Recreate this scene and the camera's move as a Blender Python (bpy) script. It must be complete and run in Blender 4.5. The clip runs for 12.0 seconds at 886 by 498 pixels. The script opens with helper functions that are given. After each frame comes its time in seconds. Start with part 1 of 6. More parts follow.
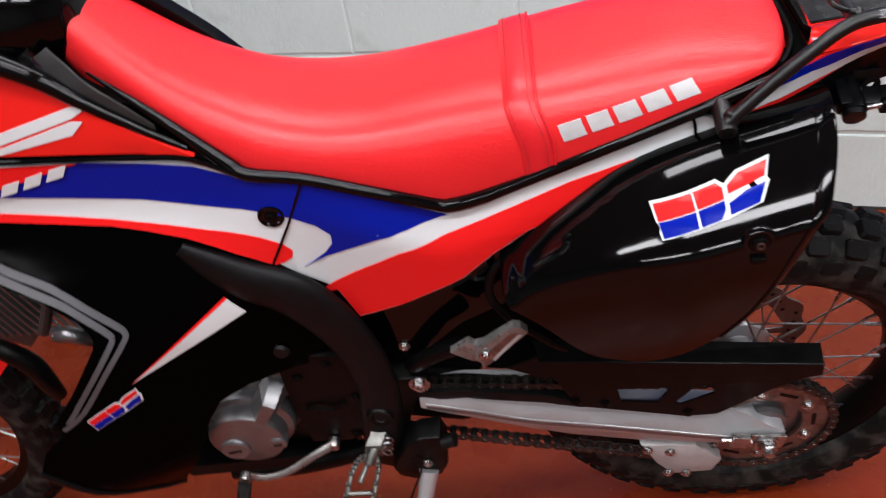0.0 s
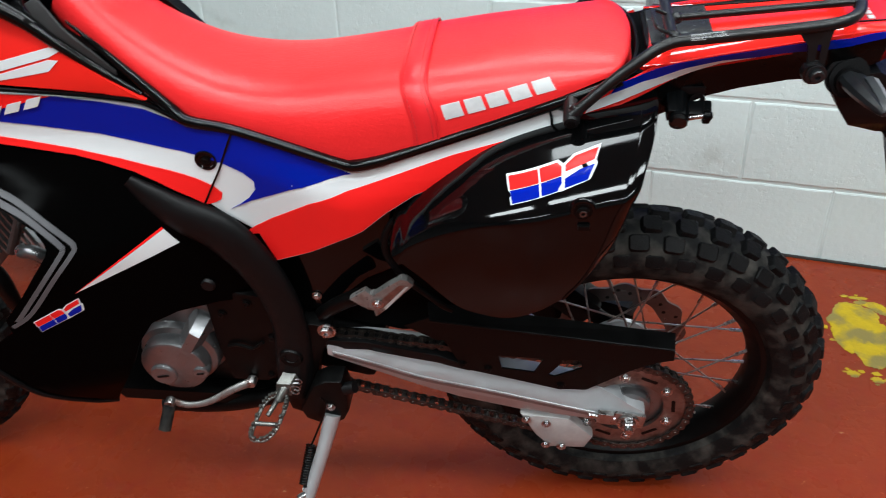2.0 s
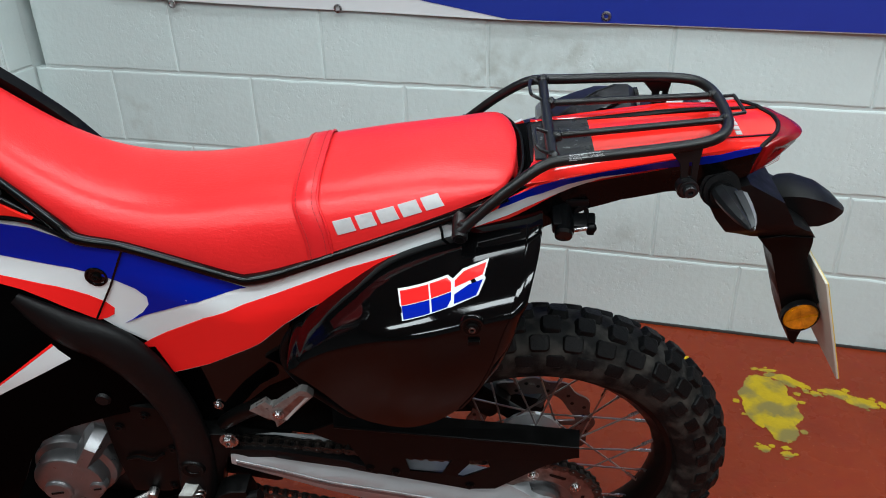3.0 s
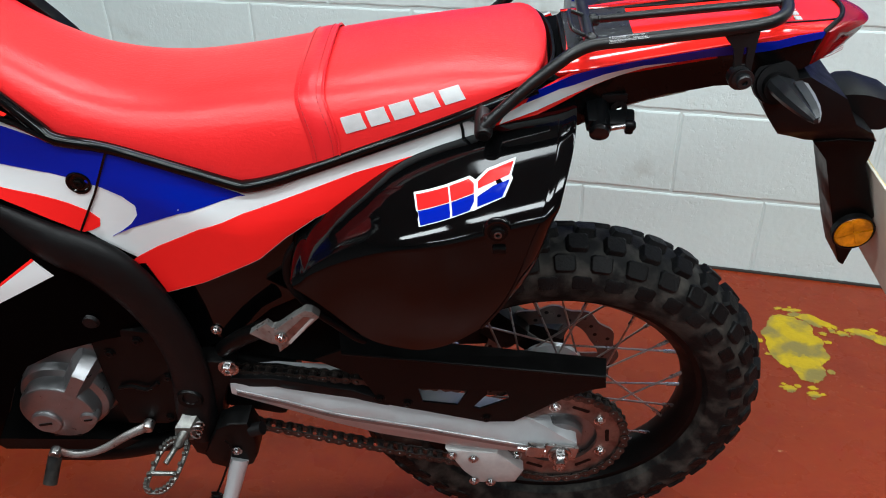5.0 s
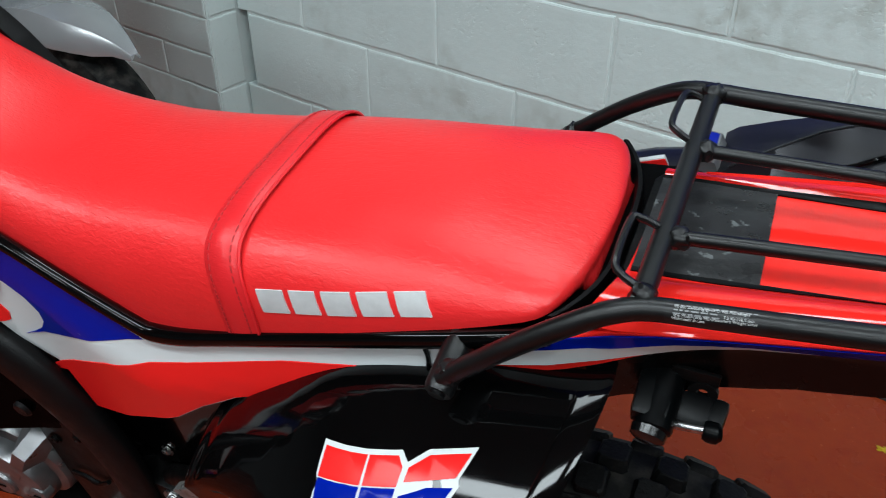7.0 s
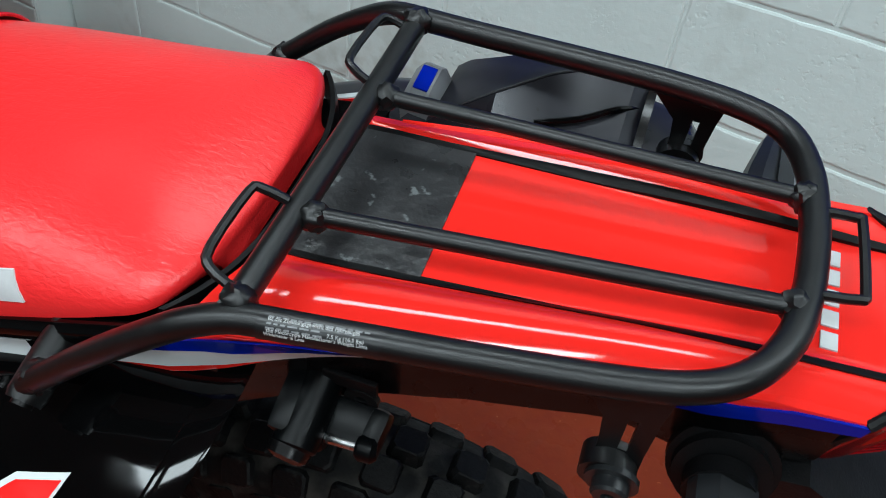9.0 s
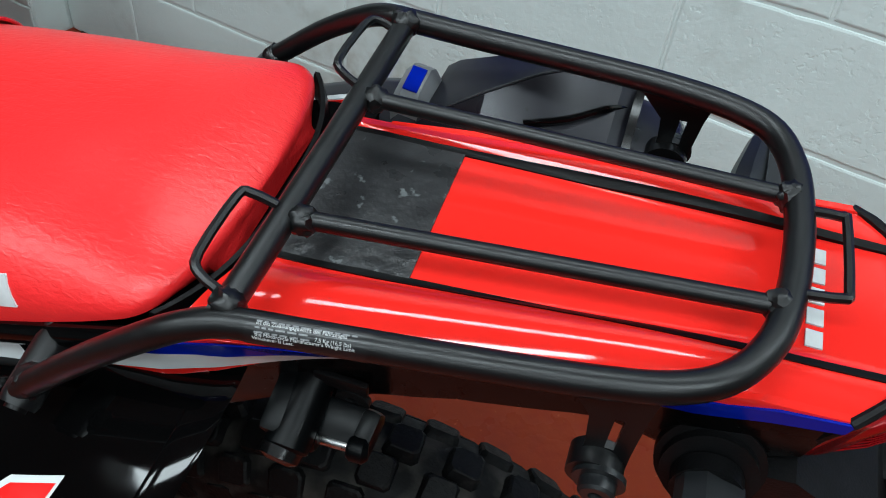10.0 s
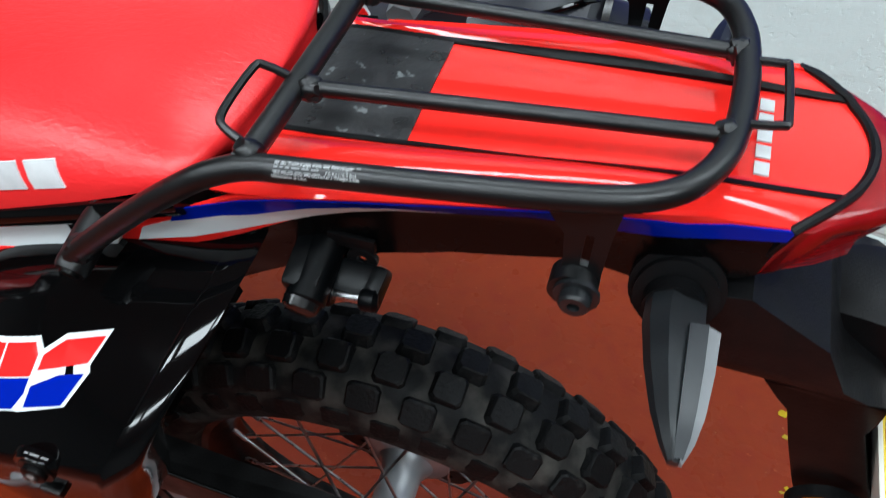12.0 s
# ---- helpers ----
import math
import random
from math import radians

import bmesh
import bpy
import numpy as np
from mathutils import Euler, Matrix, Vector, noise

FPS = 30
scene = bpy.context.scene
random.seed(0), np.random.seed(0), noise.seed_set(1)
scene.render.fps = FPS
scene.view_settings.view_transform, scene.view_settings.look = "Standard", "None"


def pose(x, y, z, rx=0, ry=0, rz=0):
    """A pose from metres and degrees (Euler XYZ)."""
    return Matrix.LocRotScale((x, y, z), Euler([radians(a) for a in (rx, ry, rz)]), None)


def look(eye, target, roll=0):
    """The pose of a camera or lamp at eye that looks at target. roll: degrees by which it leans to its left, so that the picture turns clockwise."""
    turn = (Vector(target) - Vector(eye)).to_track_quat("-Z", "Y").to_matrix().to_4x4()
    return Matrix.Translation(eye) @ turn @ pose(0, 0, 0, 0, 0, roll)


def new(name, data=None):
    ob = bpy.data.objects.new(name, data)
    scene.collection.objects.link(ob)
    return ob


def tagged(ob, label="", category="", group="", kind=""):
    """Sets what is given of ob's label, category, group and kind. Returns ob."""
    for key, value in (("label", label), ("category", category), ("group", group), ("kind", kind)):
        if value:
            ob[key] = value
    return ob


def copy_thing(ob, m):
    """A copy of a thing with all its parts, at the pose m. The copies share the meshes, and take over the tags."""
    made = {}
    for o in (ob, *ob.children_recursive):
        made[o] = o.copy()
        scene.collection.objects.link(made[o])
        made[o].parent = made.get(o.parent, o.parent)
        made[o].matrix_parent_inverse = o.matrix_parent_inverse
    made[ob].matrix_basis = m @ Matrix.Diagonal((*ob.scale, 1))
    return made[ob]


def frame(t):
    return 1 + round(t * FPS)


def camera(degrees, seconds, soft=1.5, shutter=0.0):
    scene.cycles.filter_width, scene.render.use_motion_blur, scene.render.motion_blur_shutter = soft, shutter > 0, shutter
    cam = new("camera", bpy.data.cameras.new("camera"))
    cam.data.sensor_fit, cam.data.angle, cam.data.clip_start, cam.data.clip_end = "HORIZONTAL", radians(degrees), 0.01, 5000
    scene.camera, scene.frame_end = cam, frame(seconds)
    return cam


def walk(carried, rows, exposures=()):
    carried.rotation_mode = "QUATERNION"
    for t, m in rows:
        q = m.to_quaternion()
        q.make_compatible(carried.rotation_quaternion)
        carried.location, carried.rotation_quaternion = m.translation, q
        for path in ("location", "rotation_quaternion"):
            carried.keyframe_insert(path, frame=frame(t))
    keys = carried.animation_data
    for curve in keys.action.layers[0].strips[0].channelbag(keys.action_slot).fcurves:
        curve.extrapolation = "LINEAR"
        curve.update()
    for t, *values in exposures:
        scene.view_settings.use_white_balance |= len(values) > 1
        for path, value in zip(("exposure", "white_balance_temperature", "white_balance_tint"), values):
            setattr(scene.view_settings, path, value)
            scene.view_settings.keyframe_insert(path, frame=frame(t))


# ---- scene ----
cam = camera(57.86, 12.0, soft=1.0, shutter=0.3)
PATH = [
    (0, (-0.3048, -0.9171, 1.2261), (-0.4127, -0.1012, 0.6582), -9.18),
    (0.5, (-0.2219, -1.0363, 1.2056), (-0.3433, -0.2155, 0.6474), -2.59),
    (1, (-0.1798, -1.0803, 1.2132), (-0.3029, -0.2488, 0.6715), -0.47),
    (1.5, (-0.1744, -1.1008, 1.2132), (-0.2960, -0.2615, 0.6832), -0.05),
    (2, (-0.1488, -1.1027, 1.2183), (-0.2652, -0.2581, 0.6956), -2.86),
    (2.5, (-0.0984, -1.0703, 1.2779), (-0.1519, -0.2042, 0.7809), -2.04),
    (3, (-0.0921, -1.0704, 1.2787), (-0.1348, -0.1851, 0.8157), -1.76),
    (3.5, (-0.1054, -1.0830, 1.1972), (-0.1428, -0.1984, 0.7324), -2.19),
    (3.7, (-0.1096, -1.0862, 1.1756), (-0.1458, -0.2067, 0.7010), -2.23),
    (5.5, (-0.1177, -0.8942, 1.1803), (-0.1675, -0.0578, 0.6343), -1.50),
    (5.6, (-0.1132, -0.8554, 1.1873), (-0.1623, -0.0269, 0.6294), -1.38),
    (6, (-0.0890, -0.7507, 1.1920), (-0.1405, 0.0720, 0.6259), -1.38),
    (6.5, (-0.0371, -0.6087, 1.2074), (-0.2365, 0.1837, 0.6309), -0.33),
    (7, (0.0312, -0.5543, 1.2040), (-0.2968, 0.1999, 0.6351), -0.04),
    (7.5, (0.0447, -0.5409, 1.1983), (-0.1837, 0.2331, 0.6077), -0.18),
    (7.7, (0.0588, -0.5304, 1.1925), (-0.0956, 0.2567, 0.5953), -0.17),
    (9.3, (0.1219, -0.3937, 1.1783), (-0.0530, 0.3293, 0.5099), 8.15),
    (9.5, (0.1204, -0.3992, 1.1795), (-0.0539, 0.3254, 0.5127), 7.58),
    (10, (0.1243, -0.4014, 1.1832), (-0.0437, 0.3235, 0.5152), 7.18),
    (10.5, (0.1258, -0.4000, 1.1847), (-0.0352, 0.3263, 0.5164), 7.48),
    (11, (0.1299, -0.4042, 1.1881), (-0.0225, 0.3238, 0.5196), 7.45),
    (11.5, (0.1486, -0.4234, 1.1821), (-0.0139, 0.2979, 0.5089), 6.35),
    (12, (0.1600, -0.4764, 1.1689), (-0.0245, 0.2360, 0.4918), 3.86),
]
EXPOSURES = [(0.0, -0.08, 6800, 22), (0.5, 0.05, 6500, 13), (1.5, 0.05, 6450, 10), (2.5, -0.08, 6400, 10), (3.0, -0.31, 6350, 9), (3.5, -0.24, 6350, 10), (5.5, 0.0, 6400, 10), (6.0, -0.06, 6350, 10),
             (6.5, -0.18, 6300, 9), (7.0, -0.52, 6250, 8), (9.5, -0.46, 6150, 6), (11.0, -0.42, 6150, 7), (12.0, -0.08, 6150, 9)]
walk(cam, [(t, look(eye, target, roll)) for t, eye, target, roll in PATH], EXPOSURES)

# ---- light ----
world = bpy.data.worlds.new("room_air")
world.use_nodes = True
world.node_tree.nodes["Background"].inputs[0].default_value = (0.80, 0.85, 0.90, 1)
world.node_tree.nodes["Background"].inputs[1].default_value = 0.012
scene.world = world

# fluorescent battens on the ceiling: x, y of the middle, turn in degrees
LIGHTS = [(-0.5, -1.15, 0), (1.3, -1.15, 0), (-2.3, -1.15, 0), (-0.5, -2.75, 0), (1.3, -2.75, 0), (-2.3, -2.75, 0), (-0.3, 0.25, 0), (1.5, 0.25, 0)]
WATTS = 33.0
CEILING = 2.75
for lx, ly, turn in LIGHTS:
    lamp = bpy.data.lights.new("tube_light", "AREA")
    lamp.shape, lamp.size, lamp.size_y = "RECTANGLE", 1.45, 0.26
    lamp.energy, lamp.color = WATTS * (0.62 if ly > 0 else 1.14), (0.885, 0.98, 1.0)
    lo = new("tube_light", lamp)
    lo.matrix_world = pose(lx, ly, CEILING - 0.125, 0, 0, turn)

# ---- materials ----
def mat(name, colour, rough=0.5, metal=0.0, coat=0.0, vary=0.0, vscale=8.0, bump=0.0, bscale=200.0, bdetail=3.0,
        rvary=0.0, spec=0.5, second=None, obj_vary=0.0, trans=0.0, dust=None):
    """One procedural material: a base colour that wanders between two tones, uneven gloss and fine relief."""
    m = bpy.data.materials.new(name)
    m.use_nodes = True
    nt = m.node_tree
    b = nt.nodes["Principled BSDF"]
    b.inputs["Base Color"].default_value = (*colour, 1)
    b.inputs["Roughness"].default_value = rough
    b.inputs["Metallic"].default_value = metal
    b.inputs["Coat Weight"].default_value = coat
    b.inputs["Coat Roughness"].default_value = 0.06
    b.inputs["Specular IOR Level"].default_value = spec
    b.inputs["Transmission Weight"].default_value = trans
    tc = nt.nodes.new("ShaderNodeTexCoord")
    col = None
    if vary > 0 or second:
        n = nt.nodes.new("ShaderNodeTexNoise")
        n.inputs["Scale"].default_value, n.inputs["Detail"].default_value, n.inputs["Roughness"].default_value = vscale, 6, 0.65
        nt.links.new(tc.outputs["Object"], n.inputs["Vector"])
        r = nt.nodes.new("ShaderNodeValToRGB")
        r.color_ramp.elements[0].position, r.color_ramp.elements[1].position = 0.35, 0.7
        other = second or tuple(c * (1 - vary) for c in colour)
        r.color_ramp.elements[0].color = (*other, 1)
        r.color_ramp.elements[1].color = (*colour, 1)
        nt.links.new(n.outputs["Fac"], r.inputs["Fac"])
        col = r.outputs["Color"]
    if dust:
        n = nt.nodes.new("ShaderNodeTexNoise")
        n.inputs["Scale"].default_value, n.inputs["Detail"].default_value = dust[1], 8
        nt.links.new(tc.outputs["Object"], n.inputs["Vector"])
        r = nt.nodes.new("ShaderNodeValToRGB")
        r.color_ramp.elements[0].position, r.color_ramp.elements[1].position = dust[2], dust[3]
        r.color_ramp.elements[0].color, r.color_ramp.elements[1].color = (0, 0, 0, 1), (1, 1, 1, 1)
        nt.links.new(n.outputs["Fac"], r.inputs["Fac"])
        mix = nt.nodes.new("ShaderNodeMix")
        mix.data_type = "RGBA"
        nt.links.new(r.outputs["Color"], mix.inputs[0])
        if col:
            nt.links.new(col, mix.inputs[6])
        else:
            mix.inputs[6].default_value = (*colour, 1)
        mix.inputs[7].default_value = (*dust[0], 1)
        col = mix.outputs[2]
    if obj_vary > 0:
        oi = nt.nodes.new("ShaderNodeObjectInfo")
        hs = nt.nodes.new("ShaderNodeHueSaturation")
        mr = nt.nodes.new("ShaderNodeMapRange")
        mr.inputs[3].default_value, mr.inputs[4].default_value = 1 - obj_vary, 1 + obj_vary
        nt.links.new(oi.outputs["Random"], mr.inputs[0])
        nt.links.new(mr.outputs[0], hs.inputs["Value"])
        if col:
            nt.links.new(col, hs.inputs["Color"])
        else:
            hs.inputs["Color"].default_value = (*colour, 1)
        col = hs.outputs["Color"]
    if col:
        nt.links.new(col, b.inputs["Base Color"])
    if rvary > 0:
        n = nt.nodes.new("ShaderNodeTexNoise")
        n.inputs["Scale"].default_value, n.inputs["Detail"].default_value = vscale * 3 + 5, 7
        nt.links.new(tc.outputs["Object"], n.inputs["Vector"])
        mr = nt.nodes.new("ShaderNodeMapRange")
        mr.inputs[1].default_value, mr.inputs[2].default_value = 0.3, 0.75
        mr.inputs[3].default_value, mr.inputs[4].default_value = max(0.02, rough - rvary), min(1, rough + rvary)
        nt.links.new(n.outputs["Fac"], mr.inputs[0])
        nt.links.new(mr.outputs[0], b.inputs["Roughness"])
    if bump > 0:
        n = nt.nodes.new("ShaderNodeTexNoise")
        n.inputs["Scale"].default_value, n.inputs["Detail"].default_value = bscale, bdetail
        nt.links.new(tc.outputs["Object"], n.inputs["Vector"])
        bp = nt.nodes.new("ShaderNodeBump")
        bp.inputs["Strength"].default_value, bp.inputs["Distance"].default_value = bump, 0.002
        nt.links.new(n.outputs["Fac"], bp.inputs["Height"])
        nt.links.new(bp.outputs["Normal"], b.inputs["Normal"])
    return m


def leather(name, colour):
    """Red seat vinyl: a close grain of short ripples that run along the seat, with faint creases and scuffs."""
    m = mat(name, colour, rough=0.33, vary=0.10, vscale=5, rvary=0.05, spec=0.36)
    nt = m.node_tree
    b = nt.nodes["Principled BSDF"]
    tc = nt.nodes.new("ShaderNodeTexCoord")
    under = None
    for stretch, detail, strength, depth in (((120, 290, 260), 3, 0.42, 0.0010), ((420, 620, 620), 2, 0.20, 0.0005), ((9, 30, 30), 3, 0.10, 0.003)):
        mp = nt.nodes.new("ShaderNodeMapping")
        mp.inputs["Scale"].default_value = stretch
        nt.links.new(tc.outputs["Object"], mp.inputs["Vector"])
        n = nt.nodes.new("ShaderNodeTexNoise")
        n.inputs["Scale"].default_value, n.inputs["Detail"].default_value, n.inputs["Distortion"].default_value = 1.0, detail, 0.6
        nt.links.new(mp.outputs[0], n.inputs["Vector"])
        bp = nt.nodes.new("ShaderNodeBump")
        bp.inputs["Strength"].default_value, bp.inputs["Distance"].default_value = strength, depth
        nt.links.new(n.outputs["Fac"], bp.inputs["Height"])
        if under:
            nt.links.new(under, bp.inputs["Normal"])
        under = bp.outputs["Normal"]
    nt.links.new(under, b.inputs["Normal"])
    return m


def floor_paint():
    """Worn oxide-red floor paint: glossy, with pale scuffs, specks and flakes down to yellow and concrete."""
    m = mat("red_floor_paint", (0.262, 0.033, 0.0085), rough=0.30, vary=0.3, vscale=1.6, rvary=0.1, bump=0.5, bscale=55, bdetail=10, spec=0.20)
    nt = m.node_tree
    b = nt.nodes["Principled BSDF"]
    base = b.inputs["Base Color"].links[0].from_socket
    tc = nt.nodes.new("ShaderNodeTexCoord")
    def layer(scale, lo, hi, colour, under, rough=0.7, dist=0.0):
        n = nt.nodes.new("ShaderNodeTexNoise")
        n.inputs["Scale"].default_value, n.inputs["Detail"].default_value, n.inputs["Roughness"].default_value = scale, 9, rough
        n.inputs["Distortion"].default_value = dist
        nt.links.new(tc.outputs["Object"], n.inputs["Vector"])
        r = nt.nodes.new("ShaderNodeValToRGB")
        r.color_ramp.elements[0].position, r.color_ramp.elements[1].position = lo, hi
        nt.links.new(n.outputs["Fac"], r.inputs["Fac"])
        mx = nt.nodes.new("ShaderNodeMix")
        mx.data_type = "RGBA"
        nt.links.new(r.outputs["Color"], mx.inputs[0])
        nt.links.new(under, mx.inputs[6])
        mx.inputs[7].default_value = (*colour, 1)
        return mx.outputs[2]
    out = layer(3.2, 0.50, 0.75, (0.155, 0.017, 0.007), base)
    out = layer(24, 0.50, 0.72, (0.20, 0.019, 0.007), out, 0.65)
    out = layer(70, 0.66, 0.70, (0.33, 0.085, 0.035), out, 0.6)
    out = layer(34, 0.695, 0.720, (0.42, 0.20, 0.09), out, 0.65, 0.3)
    out = layer(8, 0.715, 0.730, (0.40, 0.24, 0.14), out, 0.78, 0.4)
    out = layer(130, 0.70, 0.72, (0.44, 0.26, 0.13), out, 0.6)
    nt.links.new(out, b.inputs["Base Color"])
    return m


RED = (0.72, 0.017, 0.012)
M_SEAT = leather("red_seat_vinyl", (0.74, 0.021, 0.023))
M_SEAT_STRAP = leather("red_strap_vinyl", (0.67, 0.017, 0.022))
M_RED = mat("red_gloss_plastic", RED, rough=0.09, spec=0.6, coat=0.0, vary=0.05, vscale=4, rvary=0.04)
M_ORANGE = mat("red_decal_film", (0.72, 0.013, 0.012), rough=0.25, spec=0.3, vary=0.04, vscale=6)
M_BLUE = mat("blue_decal_film", (0.001, 0.010, 0.25), rough=0.16, spec=0.12, vary=0.06, vscale=6)
M_WHITE = mat("white_decal_film", (0.57, 0.60, 0.605), rough=0.3, spec=0.3, vary=0.05, vscale=7)
M_PRINT = mat("pale_grey_print", (0.50, 0.51, 0.51), rough=0.45, spec=0.3, vary=0.15, vscale=60)
M_GREYDEC = mat("grey_decal_film", (0.075, 0.075, 0.08), rough=0.4, spec=0.3, vary=0.1, vscale=30)
M_BLACK = mat("gloss_black_plastic", (0.0012, 0.0012, 0.0013), rough=0.06, spec=0.25, rvary=0.03, vscale=12, bump=0.006, bscale=30)
M_SCUFF = mat("scuffed_black_plastic", (0.0008, 0.0007, 0.0007), rough=0.16, spec=0.012, rvary=0.05, vscale=9, bump=0.01, bscale=60, dust=((0.004, 0.0036, 0.0036), 18, 0.68, 0.82))
M_SATIN = mat("satin_black_plastic", (0.0019, 0.0018, 0.0018), rough=0.38, spec=0.13, vary=0.3, vscale=14, rvary=0.1, bump=0.08, bscale=400)
M_TRIM = mat("semi_gloss_black_trim", (0.003, 0.003, 0.0031), rough=0.22, spec=0.34, vary=0.2, vscale=14, rvary=0.06, bump=0.03, bscale=300)
M_MATT = mat("matt_black_plastic", (0.0034, 0.0034, 0.0037), rough=0.48, spec=0.17, vary=0.25, vscale=20, rvary=0.1, bump=0.15, bscale=700)
M_POWDER = mat("black_powder_coat", (0.0026, 0.0028, 0.0031), rough=0.36, spec=0.40, vary=0.2, vscale=25, rvary=0.05, bump=0.05, bscale=1500, dust=((0.010, 0.010, 0.010), 60, 0.74, 0.92))
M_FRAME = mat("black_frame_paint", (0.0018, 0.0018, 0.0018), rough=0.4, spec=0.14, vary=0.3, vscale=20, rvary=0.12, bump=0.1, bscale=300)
# near-black and dull: the low light under the bodywork is put into the colour
M_DARK = mat("shade_black_underside", (0.0012, 0.0012, 0.0012), rough=0.7, spec=0.04, vary=0.3, vscale=20, bump=0.1, bscale=200)
M_RUBBER = mat("worn_black_rubber", (0.0050, 0.0050, 0.0050), rough=0.72, spec=0.16, vary=0.35, vscale=18, rvary=0.12, bump=0.3, bscale=260, dust=((0.050, 0.046, 0.040), 34, 0.44, 0.74))
M_KNOB = mat("knob_rubber", (0.0048, 0.0048, 0.0050), rough=0.6, spec=0.14, vary=0.5, vscale=45, rvary=0.14, bump=0.5, bscale=260, obj_vary=0.4, dust=((0.040, 0.038, 0.034), 60, 0.58, 0.80))
M_ALU = mat("silver_painted_aluminium", (0.42, 0.43, 0.44), rough=0.38, metal=0.5, vary=0.12, vscale=14, rvary=0.08, bump=0.05, bscale=300)
M_CAST = mat("cast_engine_alloy", (0.235, 0.235, 0.24), rough=0.36, metal=0.85, vary=0.2, vscale=16, rvary=0.1, bump=0.1, bscale=260)
M_STEEL = mat("zinc_steel", (0.48, 0.48, 0.48), rough=0.3, metal=1.0, vary=0.3, vscale=60, rvary=0.12)
M_SPOKE = mat("dull_steel_spoke", (0.42, 0.41, 0.40), rough=0.36, metal=1.0, vary=0.3, vscale=40, rvary=0.12)
M_CHAIN = mat("oily_chain_steel", (0.12, 0.10, 0.09), rough=0.42, metal=0.9, vary=0.6, vscale=120, rvary=0.15, obj_vary=0.3)
M_SPROCKET = mat("grimy_sprocket_steel", (0.27, 0.22, 0.20), rough=0.42, metal=0.9, vary=0.4, vscale=30, rvary=0.12, dust=((0.09, 0.05, 0.04), 50, 0.5, 0.75))
M_DISC = mat("brake_disc_steel", (0.17, 0.14, 0.13), rough=0.36, metal=0.95, vary=0.3, vscale=30, rvary=0.1)
M_LENS = mat("smoked_clear_lens", (0.20, 0.205, 0.21), rough=0.34, spec=0.3, trans=0.3, vary=0.1, vscale=30)
M_RIM = mat("grey_lens_rim", (0.022, 0.024, 0.026), rough=0.35, spec=0.3, vary=0.2, vscale=40)
M_LOCK = mat("scratched_black_lock", (0.0012, 0.0016, 0.0019), rough=0.34, spec=0.10, vary=0.3, vscale=60, rvary=0.05, bump=0.02, bscale=900, dust=((0.012, 0.014, 0.014), 160, 0.66, 0.78))
M_SUBFRAME = mat("dull_black_moulding", (0.0020, 0.0020, 0.0021), rough=0.26, spec=0.16, vary=0.25, vscale=14, rvary=0.08, bump=0.04, bscale=300)
M_PEG = mat("grubby_cast_steel", (0.20, 0.20, 0.185), rough=0.42, metal=0.85, vary=0.5, vscale=60, rvary=0.15, bump=0.2, bscale=300)
M_INLAY = mat("satin_grey_plastic", (0.026, 0.025, 0.025), rough=0.42, spec=0.3, vary=0.15, vscale=25, rvary=0.06, bump=0.05, bscale=600)
M_SIGNAL = mat("satin_grey_black_housing", (0.0085, 0.0095, 0.0105), rough=0.33, spec=0.40, vary=0.2, vscale=25, rvary=0.02, bump=0.04, bscale=600)
M_RUBBERY = mat("black_edge_rubber", (0.0022, 0.0022, 0.0024), rough=0.42, spec=0.12, vary=0.2, vscale=20, rvary=0.08, bump=0.06, bscale=300)
M_STAINED = mat("stained_alloy", (0.25, 0.245, 0.235), rough=0.36, metal=0.55, vary=0.35, vscale=45, rvary=0.12, bump=0.12, bscale=260, dust=((0.13, 0.06, 0.045), 50, 0.50, 0.68))
M_TAIL = mat("red_lamp_lens", (0.24, 0.003, 0.005), rough=0.2, spec=0.25, coat=0.12, vary=0.35, vscale=30)
M_AMBER = mat("amber_reflector", (0.80, 0.28, 0.004), rough=0.2, coat=0.6, vary=0.55, vscale=60)
M_LABEL = mat("black_label_film", (0.006, 0.006, 0.0065), rough=0.3, spec=0.4, vary=0.2, vscale=80)
M_SMALL = mat("worn_small_print", (0.22, 0.225, 0.23), rough=0.45, spec=0.3, vary=0.3, vscale=200)
M_GUIDE = mat("dirty_pale_plastic", (0.42, 0.41, 0.40), rough=0.5, vary=0.3, vscale=25, rvary=0.1)
M_YELLOW = mat("yellow_plate_acrylic", (0.70, 0.50, 0.06), rough=0.25, vary=0.1, vscale=10)
M_PLATE = mat("plate_back_plastic", (0.60, 0.58, 0.50), rough=0.5, vary=0.2, vscale=12)
M_NAVY = mat("dark_heat_shield", (0.013, 0.013, 0.017), rough=0.34, metal=0.2, spec=0.3, vary=0.3, vscale=10, rvary=0.08, dust=((0.0, 0.0, 0.0), 120, 0.66, 0.72))
M_PATCH = mat("textured_black_panel", (0.020, 0.020, 0.021), rough=0.34, spec=0.35, vary=0.3, vscale=12, rvary=0.14, bump=0.35, bscale=110, dust=((0.100, 0.108, 0.108), 95, 0.63, 0.67))
M_RAD = mat("radiator_core", (0.085, 0.09, 0.09), rough=0.5, metal=0.7, vary=0.3, vscale=40)
M_WALL = mat("white_masonry_paint", (0.61, 0.69, 0.675), rough=0.46, spec=0.35, vary=0.06, vscale=5, rvary=0.12, bump=0.75, bscale=58, bdetail=8, obj_vary=0.012, dust=((0.45, 0.48, 0.47), 6, 0.70, 0.86))
